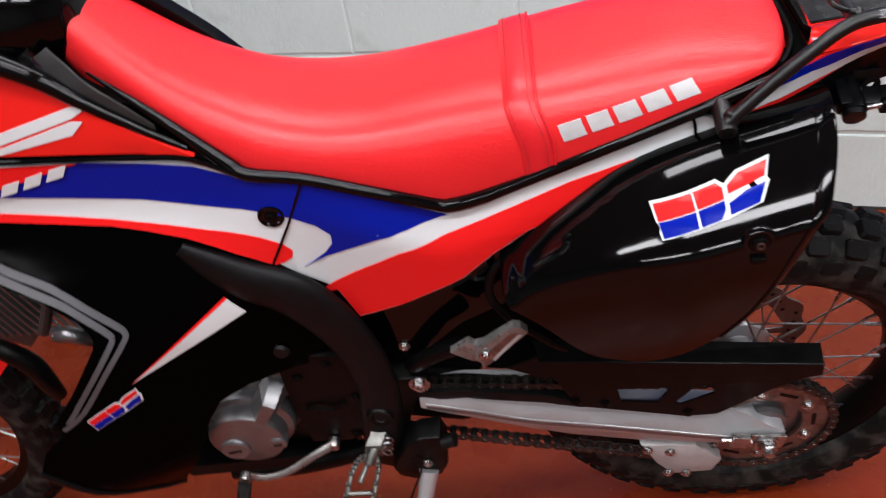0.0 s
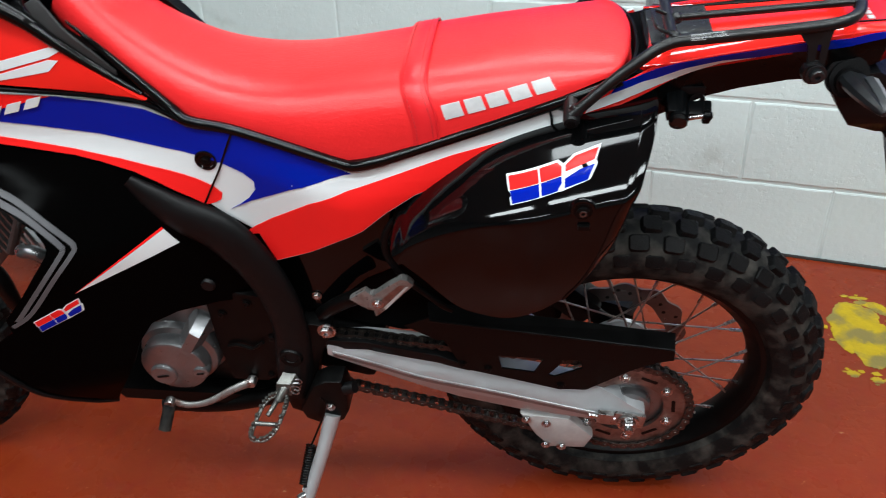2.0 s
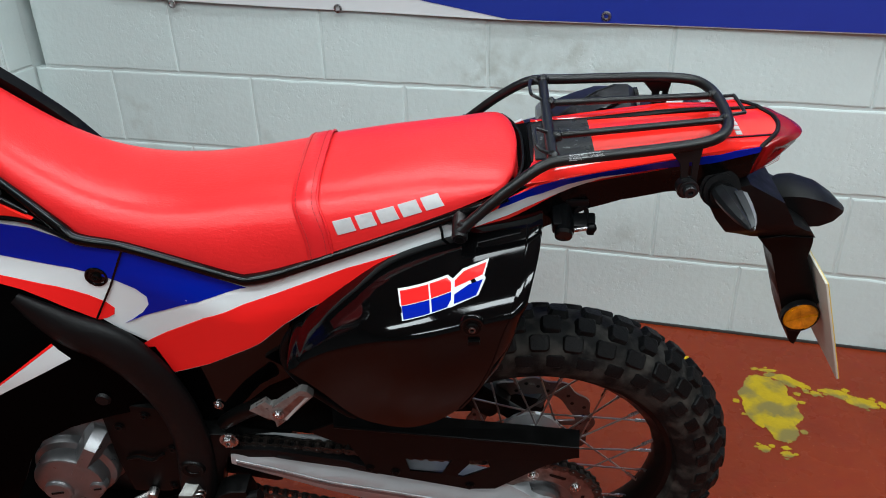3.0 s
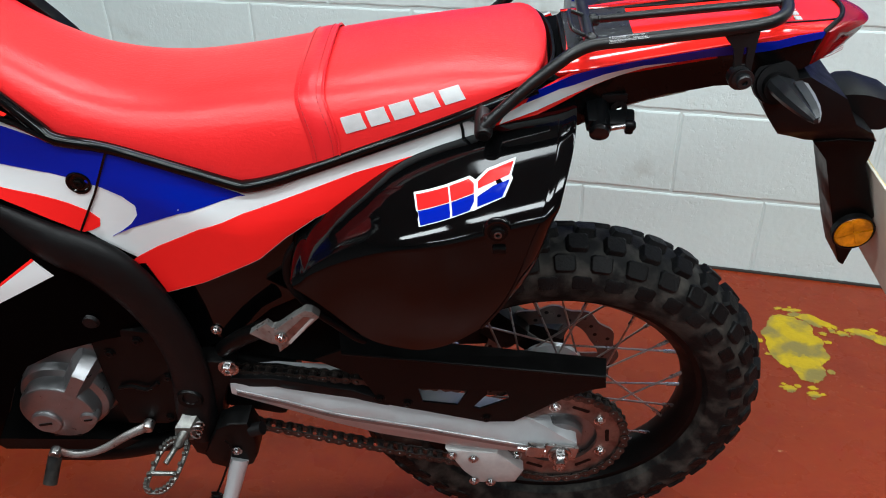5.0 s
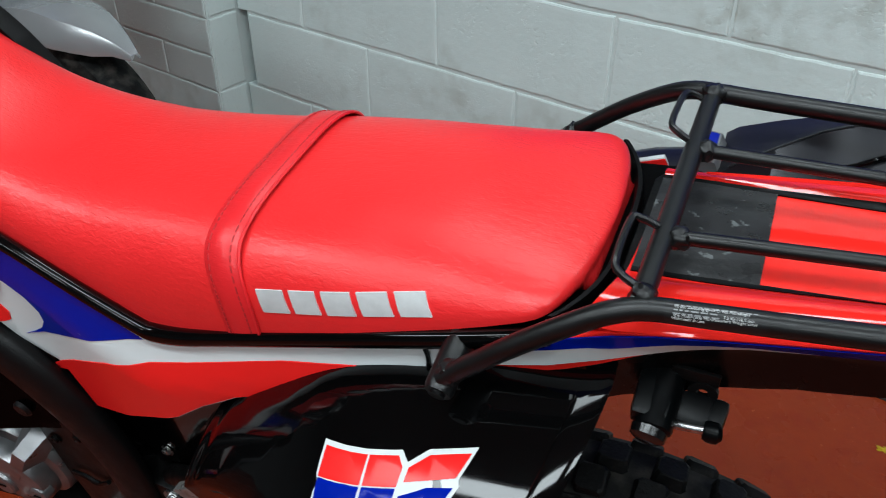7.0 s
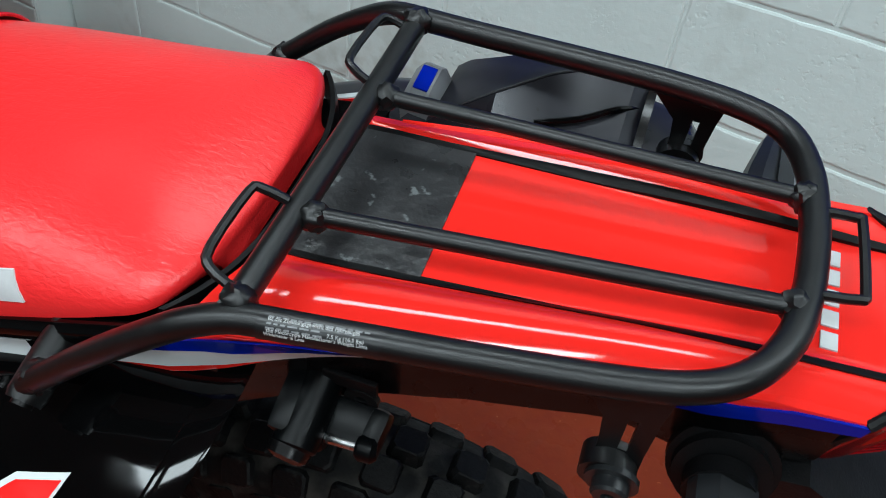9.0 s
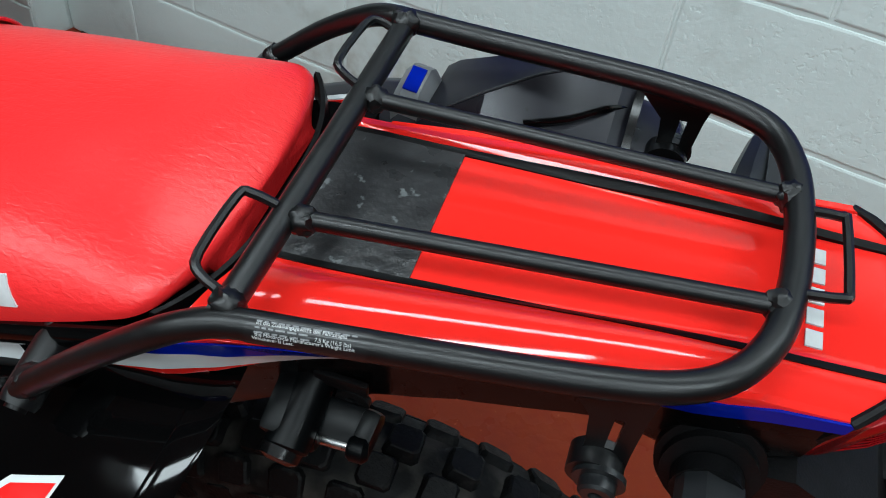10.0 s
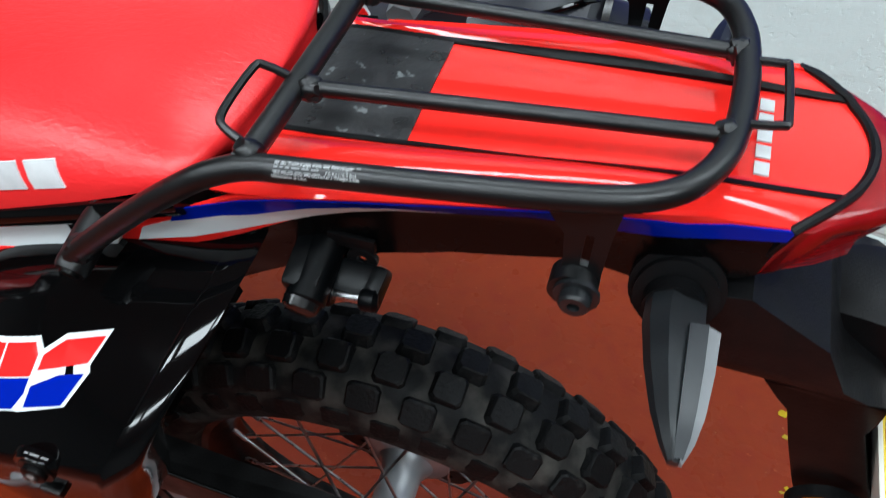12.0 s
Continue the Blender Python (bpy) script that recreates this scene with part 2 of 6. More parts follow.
def pocked(m):
    """Adds patches of small pits and paint lumps to a painted masonry surface."""
    nt = m.node_tree
    b = nt.nodes["Principled BSDF"]
    under = b.inputs["Normal"].links[0].from_socket
    geo = nt.nodes.new("ShaderNodeNewGeometry")
    fine = nt.nodes.new("ShaderNodeTexNoise")
    fine.inputs["Scale"].default_value, fine.inputs["Detail"].default_value = 95, 3
    area = nt.nodes.new("ShaderNodeTexNoise")
    area.inputs["Scale"].default_value, area.inputs["Detail"].default_value = 7, 3
    pits, where, both = (nt.nodes.new("ShaderNodeMapRange") for _ in range(3))
    pits.inputs[1].default_value, pits.inputs[2].default_value = 0.54, 0.74
    where.inputs[1].default_value, where.inputs[2].default_value = 0.46, 0.62
    mul = nt.nodes.new("ShaderNodeMath")
    mul.operation = "MULTIPLY"
    nt.nodes.remove(both)
    for n in (fine, area):
        nt.links.new(geo.outputs["Position"], n.inputs["Vector"])
    nt.links.new(fine.outputs["Fac"], pits.inputs[0])
    nt.links.new(area.outputs["Fac"], where.inputs[0])
    nt.links.new(pits.outputs[0], mul.inputs[0])
    nt.links.new(where.outputs[0], mul.inputs[1])
    bp = nt.nodes.new("ShaderNodeBump")
    bp.inputs["Strength"].default_value, bp.inputs["Distance"].default_value = 0.42, 0.0024
    bp.invert = True
    nt.links.new(mul.outputs[0], bp.inputs["Height"])
    nt.links.new(under, bp.inputs["Normal"])
    nt.links.new(bp.outputs["Normal"], b.inputs["Normal"])


pocked(M_WALL)


def stained(m):
    """Adds a few broad, cloudy grey-brown stains to the paint."""
    nt = m.node_tree
    b = nt.nodes["Principled BSDF"]
    under = b.inputs["Base Color"].links[0].from_socket
    geo = nt.nodes.new("ShaderNodeNewGeometry")
    fac = None
    for scale, lo, hi in ((2.3, 0.56, 0.74), (22, 0.40, 0.62)):
        n = nt.nodes.new("ShaderNodeTexNoise")
        n.inputs["Scale"].default_value, n.inputs["Detail"].default_value = scale, 6
        nt.links.new(geo.outputs["Position"], n.inputs["Vector"])
        mr = nt.nodes.new("ShaderNodeMapRange")
        mr.inputs[1].default_value, mr.inputs[2].default_value = lo, hi
        nt.links.new(n.outputs["Fac"], mr.inputs[0])
        if fac:
            mul = nt.nodes.new("ShaderNodeMath")
            mul.operation = "MULTIPLY"
            nt.links.new(fac, mul.inputs[0])
            nt.links.new(mr.outputs[0], mul.inputs[1])
            fac = mul.outputs[0]
        else:
            fac = mr.outputs[0]
    mx = nt.nodes.new("ShaderNodeMix")
    mx.data_type = "RGBA"
    nt.links.new(fac, mx.inputs[0])
    nt.links.new(under, mx.inputs[6])
    mx.inputs[7].default_value = (0.36, 0.38, 0.34, 1)
    nt.links.new(mx.outputs[2], b.inputs["Base Color"])


stained(M_WALL)
M_MORTAR = mat("painted_mortar", (0.61, 0.68, 0.665), rough=0.55, spec=0.3, vary=0.1, vscale=6, bump=0.5, bscale=80, bdetail=6)
M_GRIME = mat("dirty_joint", (0.045, 0.038, 0.033), rough=0.85, vary=0.5, vscale=30, bump=0.4, bscale=120)
M_PLASTER = mat("plain_room_wall", (0.17, 0.18, 0.18), rough=0.7, vary=0.08, vscale=2, bump=0.2, bscale=40)
M_CEIL = mat("ceiling_board", (0.30, 0.30, 0.30), rough=0.8, vary=0.06, vscale=3, bump=0.1, bscale=60)
M_FLOOR = floor_paint()
M_YPAINT = mat("worn_yellow_floor_paint", (0.52, 0.36, 0.006), rough=0.5, spec=0.25, vary=0.22, vscale=40, rvary=0.1, bump=0.3, bscale=120, dust=((0.215, 0.165, 0.045), 13, 0.46, 0.58))
M_BANNER_B = mat("blue_pvc_banner", (0.012, 0.030, 0.28), rough=0.36, vary=0.1, vscale=3, bump=0.1, bscale=6)
M_BANNER_W = mat("white_pvc_banner", (0.68, 0.69, 0.70), rough=0.4, vary=0.06, vscale=3, bump=0.1, bscale=6)
M_SILVER = mat("silver_scooter_paint", (0.46, 0.47, 0.48), rough=0.26, metal=0.6, coat=0.5, vary=0.08, vscale=8)
M_STITCH = mat("red_thread", (0.46, 0.016, 0.018), rough=0.7, vary=0.2, vscale=100)
M_GLOW = bpy.data.materials.new("lit_diffuser")
M_GLOW.use_nodes = True
M_GLOW.node_tree.nodes["Principled BSDF"].inputs["Emission Color"].default_value = (0.93, 0.98, 1, 1)
M_GLOW.node_tree.nodes["Principled BSDF"].inputs["Emission Strength"].default_value = 2.5

# ---- shapes ----
from mathutils.geometry import tessellate_polygon


def spline(pts, n=6, closed=False):
    """A smooth line through a few points."""
    p = [Vector(q) for q in pts]
    out = []
    m = len(p)
    for i in range(m if closed else m - 1):
        a, b, c, d = (p[(i - 1) % m], p[i], p[(i + 1) % m], p[(i + 2) % m]) if closed else (p[max(i - 1, 0)], p[i], p[i + 1], p[min(i + 2, m - 1)])
        for k in range(n):
            t = k / n
            out.append(0.5 * (2 * b + (c - a) * t + (2 * a - 5 * b + 4 * c - d) * t * t + (3 * b - a - 3 * c + d) * t ** 3))
    if not closed:
        out.append(p[-1])
    return out


def finish(bm, name, material, sharp=0.65):
    bmesh.ops.recalc_face_normals(bm, faces=bm.faces)
    for f in bm.faces:
        f.smooth = True
    for e in bm.edges:
        e.smooth = e.calc_face_angle(0.0) < sharp
    me = bpy.data.meshes.new(name)
    bm.to_mesh(me)
    bm.free()
    me.materials.append(material)
    return me


LEAN, PITCHED = 9.564, 0.5
AXLE = Vector((0, 0.3204 * math.sin(radians(LEAN)), 0.3204 * math.cos(radians(LEAN))))


def part(name, bm, material, parent, label="", sharp=0.65):
    """Links a bmesh as one mesh object under a thing or a part."""
    ob = new(name, finish(bm, name, material, sharp))
    ob.parent = parent
    if parent.name.startswith("motorcycle"):
        ob.location = AXLE
    if label:
        ob["label"] = label
    return ob


def same(name, mesh, parent, m, label=""):
    """A further object on the mesh of an alike piece."""
    ob = new(name, mesh)
    ob.parent = parent
    ob.matrix_basis = m
    if parent.name.startswith("motorcycle"):
        ob.matrix_basis = Matrix.Translation(AXLE) @ m
    if label:
        ob["label"] = label
    return ob


def thing(name, label, category, group="", kind=""):
    return tagged(new(name), label, category, group, kind)


def add_tube(bm, pts, r, seg=10, flat=None, caps=True, up=(0, 0, 1)):
    """Sweeps a circle along points; r is one radius or one for each point; flat squeezes it along a direction."""
    pts = [Vector(p) for p in pts]
    rs = r if isinstance(r, (list, tuple)) else [r] * len(pts)
    rings = []
    ref = Vector(up)
    for i, p in enumerate(pts):
        d = (pts[min(i + 1, len(pts) - 1)] - pts[max(i - 1, 0)]).normalized()
        side = d.cross(ref)
        if side.length < 1e-3:
            side = d.cross(Vector((1, 0, 0)))
        side.normalize()
        top = side.cross(d).normalized()
        ref = top
        ring = []
        for k in range(seg):
            a = 2 * math.pi * k / seg
            o = (side * math.cos(a) + top * math.sin(a)) * rs[i]
            if flat:
                axis, amount = Vector(flat[0]), flat[1]
                o -= axis * o.dot(axis) * (1 - amount)
            ring.append(bm.verts.new(p + o))
        rings.append(ring)
    for a, b in zip(rings, rings[1:]):
        for k in range(seg):
            bm.faces.new((a[k], a[(k + 1) % seg], b[(k + 1) % seg], b[k]))
    if caps:
        bm.faces.new(rings[0][::-1])
        bm.faces.new(rings[-1])


def tube(pts, r, seg=10, smooth=0, flat=None):
    bm = bmesh.new()
    if smooth:
        if isinstance(r, (list, tuple)):
            rr = [q.x for q in spline([(v, 0, 0) for v in r], smooth)]
        else:
            rr = r
        add_tube(bm, spline(pts, smooth), rr, seg, flat)
    else:
        add_tube(bm, pts, r, seg, flat)
    return bm


def add_box(bm, size, m, bevel=0.0):
    r = bmesh.ops.create_cube(bm, size=1.0, matrix=m @ Matrix.Diagonal((*size, 1)))
    if bevel:
        edges = list({e for v in r["verts"] for e in v.link_edges})
        bmesh.ops.bevel(bm, geom=edges, offset=bevel, segments=2, affect="EDGES", profile=0.6)


def box(size, m, bevel=0.0):
    bm = bmesh.new()
    add_box(bm, size, m, bevel)
    return bm


def lathe(profile, seg=48, centre=(0, 0, 0), closed=False, bm=None):
    """Turns (radius, y) points about the y axis through centre."""
    bm = bm or bmesh.new()
    c = Vector(centre)
    rings = []
    for k in range(seg):
        a = 2 * math.pi * k / seg
        rings.append([bm.verts.new(c + Vector((r * math.cos(a), y, r * math.sin(a)))) for r, y in profile])
    n = len(profile)
    for k in range(seg):
        a, b = rings[k], rings[(k + 1) % seg]
        for i in range(n if closed else n - 1):
            j = (i + 1) % n
            bm.faces.new((a[i], a[j], b[j], b[i]))
    return bm


def panel(outline, yfun, thick=0.004, smooth=0, cell=0.03, edge=0.0, bm=None):
    """A moulded sheet: an outline of (x, z) laid on the surface y = yfun(x, z), with thickness and a softened edge."""
    own = bm is None
    tmp = bmesh.new()
    pts = [(x, 0, z) for x, z in outline]
    pts = spline(pts, smooth, True) if smooth else [Vector(p) for p in pts]
    vs = [tmp.verts.new(p) for p in pts]
    for tri in tessellate_polygon([[Vector((p.x, p.z, 0)) for p in pts]]):
        tmp.faces.new([vs[i] for i in tri])
    bmesh.ops.recalc_face_normals(tmp, faces=tmp.faces)
    if cell:
        for ax in (0, 2):
            lo, hi = min(p[ax] for p in pts), max(p[ax] for p in pts)
            k = math.ceil(lo / cell)
            while k * cell < hi:
                co, no = [0, 0, 0], [0, 0, 0]
                co[ax], no[ax] = k * cell, 1
                bmesh.ops.bisect_plane(tmp, geom=tmp.verts[:] + tmp.edges[:] + tmp.faces[:], plane_co=co, plane_no=no)
                k += 1
        bmesh.ops.dissolve_degenerate(tmp, dist=1e-5, edges=tmp.edges)
    front = tmp.verts[:]
    rim = [e for e in tmp.edges if e.is_boundary]
    res = bmesh.ops.extrude_face_region(tmp, geom=tmp.faces[:], use_keep_orig=True)
    back = [g for g in res["geom"] if isinstance(g, bmesh.types.BMVert)]
    for v in front:
        v.co.y = yfun(v.co.x, v.co.z)
    for v in back:
        v.co.y = yfun(v.co.x, v.co.z) + thick
    if edge:
        bmesh.ops.bevel(tmp, geom=[e for e in rim if e.is_valid], offset=edge, segments=2, affect="EDGES", profile=0.5, clamp_overlap=True)
    if own:
        return tmp
    me = bpy.data.meshes.new("piece")
    tmp.to_mesh(me)
    tmp.free()
    bm.from_mesh(me)
    bpy.data.meshes.remove(me)
    return bm


def loft(rings, closed=True, caps=True, bm=None):
    bm = bm or bmesh.new()
    vr = [[bm.verts.new(p) for p in ring] for ring in rings]
    n = len(vr[0])
    for a, b in zip(vr, vr[1:]):
        for i in range(n if closed else n - 1):
            j = (i + 1) % n
            bm.faces.new((a[i], a[j], b[j], b[i]))
    if caps:
        bm.faces.new(vr[0][::-1])
        bm.faces.new(vr[-1])
    return bm


def disc_bolt(r=0.006, h=0.005, sides=6, washer=True):
    """A screw head that points along -y, its foot at the origin."""
    bm = bmesh.new()
    if washer:
        lathe([(0.0001, 0), (r * 1.45, 0), (r * 1.45, -h * 0.3), (r, -h * 0.3)], 16, bm=bm)
    lathe([(r, -h * 0.25), (r, -h * 0.85), (r * 0.85, -h), (r * 0.4, -h), (r * 0.35, -h * 0.6), (0.0001, -h * 0.6)], sides, bm=bm)
    return bm


def ramp(table, x):
    """A smooth value from a short table of (x, value)."""
    if x <= table[0][0]:
        return table[0][1]
    for (a, u), (b, v) in zip(table, table[1:]):
        if x <= b:
            t = (x - a) / (b - a)
            return u + (v - u) * t
    return table[-1][1]


def step(a, b, v):
    t = min(1.0, max(0.0, (v - a) / (b - a)))
    return t * t * (3 - 2 * t)


# ---- the room ----
WYAW, WDIST = -13.674, 0.9716
WALL = pose(0, 0, 0, 0, 0, WYAW) @ Matrix.Translation((0, WDIST, 0))
COURSE, PITCH, FIRST, JOINT0 = 0.225, 0.465, 0.215, 0.397
PIER_END, PIER_DEEP = -1.742, 0.112


def flat_sheet(name, corners, thick, material, label, category="floor"):
    bm = bmesh.new()
    top = [bm.verts.new(c) for c in corners]
    low = [bm.verts.new(Vector(c) + Vector(thick)) for c in corners]
    bm.faces.new(top)
    bm.faces.new(low[::-1])
    for i in range(4):
        j = (i + 1) % 4
        bm.faces.new((top[i], low[i], low[j], top[j]))
    ob = new(name, finish(bm, name, material))
    return tagged(ob, label, category, kind="structure")


floor = flat_sheet("floor", [(-6, -5, 0), (5, -5, 0), (5, 4, 0), (-6, 4, 0)], (0, 0, -0.1), M_FLOOR, "worn glossy oxide-red painted concrete floor")
ceiling = flat_sheet("ceiling", [(-6, -5, CEILING), (-6, 4, CEILING), (5, 4, CEILING), (5, -5, CEILING)], (0, 0, 0.1), M_CEIL, "plain pale ceiling over the workshop", "ceiling")
flat_sheet("wall_south", [(-6, -4.6, 0), (-6, -4.6, CEILING), (5, -4.6, CEILING), (5, -4.6, 0)], (0, -0.15, 0), M_PLASTER, "plain pale workshop wall", "wall")
flat_sheet("wall_west", [(-5.2, -4.6, 0), (-5.2, 4, 0), (-5.2, 4, CEILING), (-5.2, -4.6, CEILING)], (-0.15, 0, 0), M_PLASTER, "plain pale workshop wall", "wall")
flat_sheet("wall_east", [(4.2, -4.6, 0), (4.2, -4.6, CEILING), (4.2, 4, CEILING), (4.2, 4, 0)], (0.15, 0, 0), M_PLASTER, "plain pale workshop wall", "wall")


def block_mesh(w, h, seed):
    """One painted concrete block with wavering, softened edges; its face looks along -y."""
    rnd = random.Random(seed)
    nx, nz = max(2, round(w / 0.035)), max(2, round(h / 0.035))
    rim = [(-w / 2 + w * i / nx, -h / 2) for i in range(nx)] + [(w / 2, -h / 2 + h * i / nz) for i in range(nz)]
    rim += [(w / 2 - w * i / nx, h / 2) for i in range(nx)] + [(-w / 2, h / 2 - h * i / nz) for i in range(nz)]
    rim = [(x + rnd.uniform(-0.0014, 0.0014), z + rnd.uniform(-0.0014, 0.0014)) for x, z in rim]
    rings = []
    for inset, y in ((0.0, 0.03), (0.0, 0.0042), (0.0016, 0.0014), (0.0052, 0.0)):
        rings.append([(x - math.copysign(min(inset, abs(x)), x), y, z - math.copysign(min(inset, abs(z)), z)) for x, z in rim])
    return finish(loft(rings), "block", M_WALL, 0.3)


wall = tagged(new("wall_north", finish(box((6.2, 0.2, CEILING), Matrix.Translation((1.4, 0.1035, CEILING / 2))), "wall_north", M_MORTAR)),
              "white-painted concrete block wall with recessed joints", "wall", kind="structure")
wall.matrix_world = WALL
pier = tagged(new("wall_pier", finish(box((2.6, 0.3, CEILING), Matrix.Translation((-1.3, 0.1535, CEILING / 2))), "wall_pier", M_MORTAR)),
              "white-painted block pier standing proud of the wall", "pier", kind="structure")
pier.matrix_world = WALL @ Matrix.Translation((PIER_END - 0.003, -PIER_DEEP, 0))

FULL = [block_mesh(PITCH - 0.005, COURSE - 0.007, k) for k in range(6)]
FOOT = [block_mesh(PITCH - 0.005, FIRST - 0.0035, 10 + k) for k in range(3)]
for row in range(12):
    z0 = 0.0 if row == 0 else FIRST + COURSE * (row - 1)
    z1 = FIRST + COURSE * row
    off = JOINT0 + (PITCH / 2 if row % 2 else 0)
    k = -5
    while off + PITCH * k < 4.3:
        a, b = off + PITCH * k, off + PITCH * (k + 1)
        k += 1
        if b < PIER_END + 0.03:
            continue
        if a < PIER_END:
            ob = new("block", block_mesh(b - PIER_END - 0.007, z1 - z0 - 0.007, 50 + row))
            a = PIER_END
        else:
            ob = new("block", random.choice(FOOT if row == 0 else FULL))
        ob.parent = wall
        ob.location = ((a + b) / 2, 0, (z0 + z1 - 0.0035) / 2 if row == 0 else (z0 + z1) / 2)
for row in range(24):
    # the pier: half-height courses on its face and a narrow return
    z0, z1 = (0.0 if row == 0 else FIRST - COURSE / 2 + COURSE / 2 * (row - 1)), FIRST - COURSE / 2 + COURSE / 2 * row
    for n, (a, b) in enumerate([(-0.45, 0.0), (-0.9, -0.457)] if row % 2 else [(-0.23, 0.0), (-0.69, -0.237)]):
        ob = new("block", block_mesh(b - a - 0.004, z1 - z0 - 0.005, 80 + n + row * 2))
        ob.parent = pier
        ob.location = ((a + b) / 2, 0, (z0 + z1) / 2)
    if row % 2:
        continue
    z1 = FIRST + COURSE * row / 2
    z0 = max(0.0, z1 - COURSE)
    ob = new("block", block_mesh(PIER_DEEP - 0.01, z1 - z0 - 0.005, 120 + row))
    ob.parent = pier
    ob.matrix_basis = pose(0.003, 0.060, (z0 + z1) / 2, 0, 0, 90)


def paint_patch(name, cx, cy, rx, ry, seed, label, islands=5, turn=0.0):
    """A flaked patch of old floor paint with a finely ragged edge and loose flakes, half a millimetre thick."""
    rnd = random.Random(seed)
    bm = bmesh.new()
    blobs = [(0, 0, rx, ry, 150)]
    for _ in range(islands):
        a = rnd.uniform(0, 2 * math.pi)
        size = rnd.uniform(0.004, 0.010)
        blobs.append((math.cos(a) * (rx + size * 1.2), math.sin(a) * (ry + size * 1.2), size, size * rnd.uniform(0.6, 1.0), 24))
    for level, (bx, by, ax, ay, n) in enumerate(blobs):
        grain = 0.012 / max(0.012, min(ax, ay))
        ring = []
        for i in range(n):
            t = 2 * math.pi * i / n
            q = Vector((math.cos(t) * 1.1 + seed, math.sin(t) * 1.1, bx * 30))
            r = 1 + 0.34 * noise.noise(q) + 0.17 * noise.noise(q * 2.7) + grain * (0.30 * noise.noise(q * 8) + 0.26 * noise.noise(q * 19))
            ring.append((bx + ax * r * math.cos(t), by + ay * r * math.sin(t)))
        lo = [bm.verts.new((x, y, 0.0001)) for x, y in ring]
        hi = [bm.verts.new((x, y, 0.0005 + 0.00004 * level)) for x, y in ring]
        top = bm.verts.new((bx, by, 0.0006 + 0.00004 * level))
        for i in range(n):
            j = (i + 1) % n
            bm.faces.new((hi[i], hi[j], top))
            bm.faces.new((lo[i], lo[j], hi[j], hi[i]))
    ob = tagged(new(name, finish(bm, name, M_YPAINT)), label, "floor marking", "old yellow floor paint", "structure")
    ob.matrix_world = pose(cx, cy, 0.0002 * (seed % 5), 0, 0, turn)
    return ob


OLD = "flaking patch of old yellow paint on the red floor"
for cx, cy, rx, ry, seed, islands, turn in ((0.628, 0.545, 0.068, 0.098, 3, 8, -12), (0.625, 0.440, 0.036, 0.048, 4, 4, 20), (0.700, 0.628, 0.046, 0.020, 5, 5, -42), (0.664, 0.672, 0.022, 0.007, 6, 3, -8), (0.752, 0.573, 0.013, 0.011, 9, 2, 0),
                                            (0.806, 0.572, 0.036, 0.017, 10, 3, -35), (0.855, 0.535, 0.036, 0.020, 11, 6, -25), (0.563, 0.371, 0.014, 0.013, 7, 4, 0), (0.608, 0.352, 0.013, 0.010, 8, 3, 0), (0.42, 0.745, 0.040, 0.009, 13, 6, -20), (0.445, 0.715, 0.022, 0.008, 14, 5, 10)):
    paint_patch("floor_marking", cx, cy, rx, ry, seed, OLD, islands, turn)

joint = tagged(new("trim", finish(box((6.2, 0.006, 0.007), Matrix.Translation((1.4, -0.002, 0.0035)), 0.001), "trim", M_GRIME)), "dark dirty joint line between the white wall and the floor", "trim", kind="structure")
joint.matrix_world = WALL


def ceiling_light():
    top = thing("ceiling_light", "white batten light with a lit diffuser under the ceiling", "ceiling light", "ceiling lights")
    b = part("housing", box((1.5, 0.30, 0.06), Matrix.Translation((0, 0, -0.032)), 0.006), M_BANNER_W, top)
    part("diffuser", box((1.46, 0.27, 0.04), Matrix.Translation((0, 0, -0.084)), 0.012), M_GLOW, top, "bright white diffuser")
    return top


first = ceiling_light()
first.matrix_world = pose(LIGHTS[0][0], LIGHTS[0][1], CEILING, 0, 0, LIGHTS[0][2])
for lx, ly, turn in LIGHTS[1:]:
    copy_thing(first, pose(lx, ly, CEILING, 0, 0, turn))

# the banner on the wall
banner = thing("banner", "blue and white vinyl banner with metal eyelets on the wall", "banner")
banner.matrix_world = WALL @ Matrix.Translation((0, -0.012, 0.0))
part("sheet", panel([(-1.40, 0.885), (-1.07, 0.874), (-0.85, 0.866), (-0.25, 0.852), (0.3, 0.846), (1.5, 0.842), (1.5, 1.75), (-1.40, 1.75)],
                    lambda x, z: -0.004 + 0.004 * math.sin(x * 7) * step(1.1, 0.85, z), 0.003, cell=0.08), M_BANNER_W, banner, "white vinyl sheet")
part("printed_area", panel([(-0.24, 0.8545), (0.3, 0.8485), (1.498, 0.8445), (1.498, 1.745), (-1.0, 1.745), (-0.95, 1.0), (-0.72, 0.935), (-0.46, 0.893)],
                           lambda x, z: -0.0056 + 0.004 * math.sin(x * 7) * step(1.1, 0.85, z), 0.001, cell=0.08), M_BANNER_B, banner, "blue printed field")
for gx in (-1.2, -0.7, 0.0, 0.7, 1.4):
    part("eyelet", lathe([(0.005, -0.008), (0.007, -0.0105), (0.011, -0.010), (0.0125, -0.007)], 20, (gx, 0, 0.868)), M_STEEL, banner, "metal eyelet")

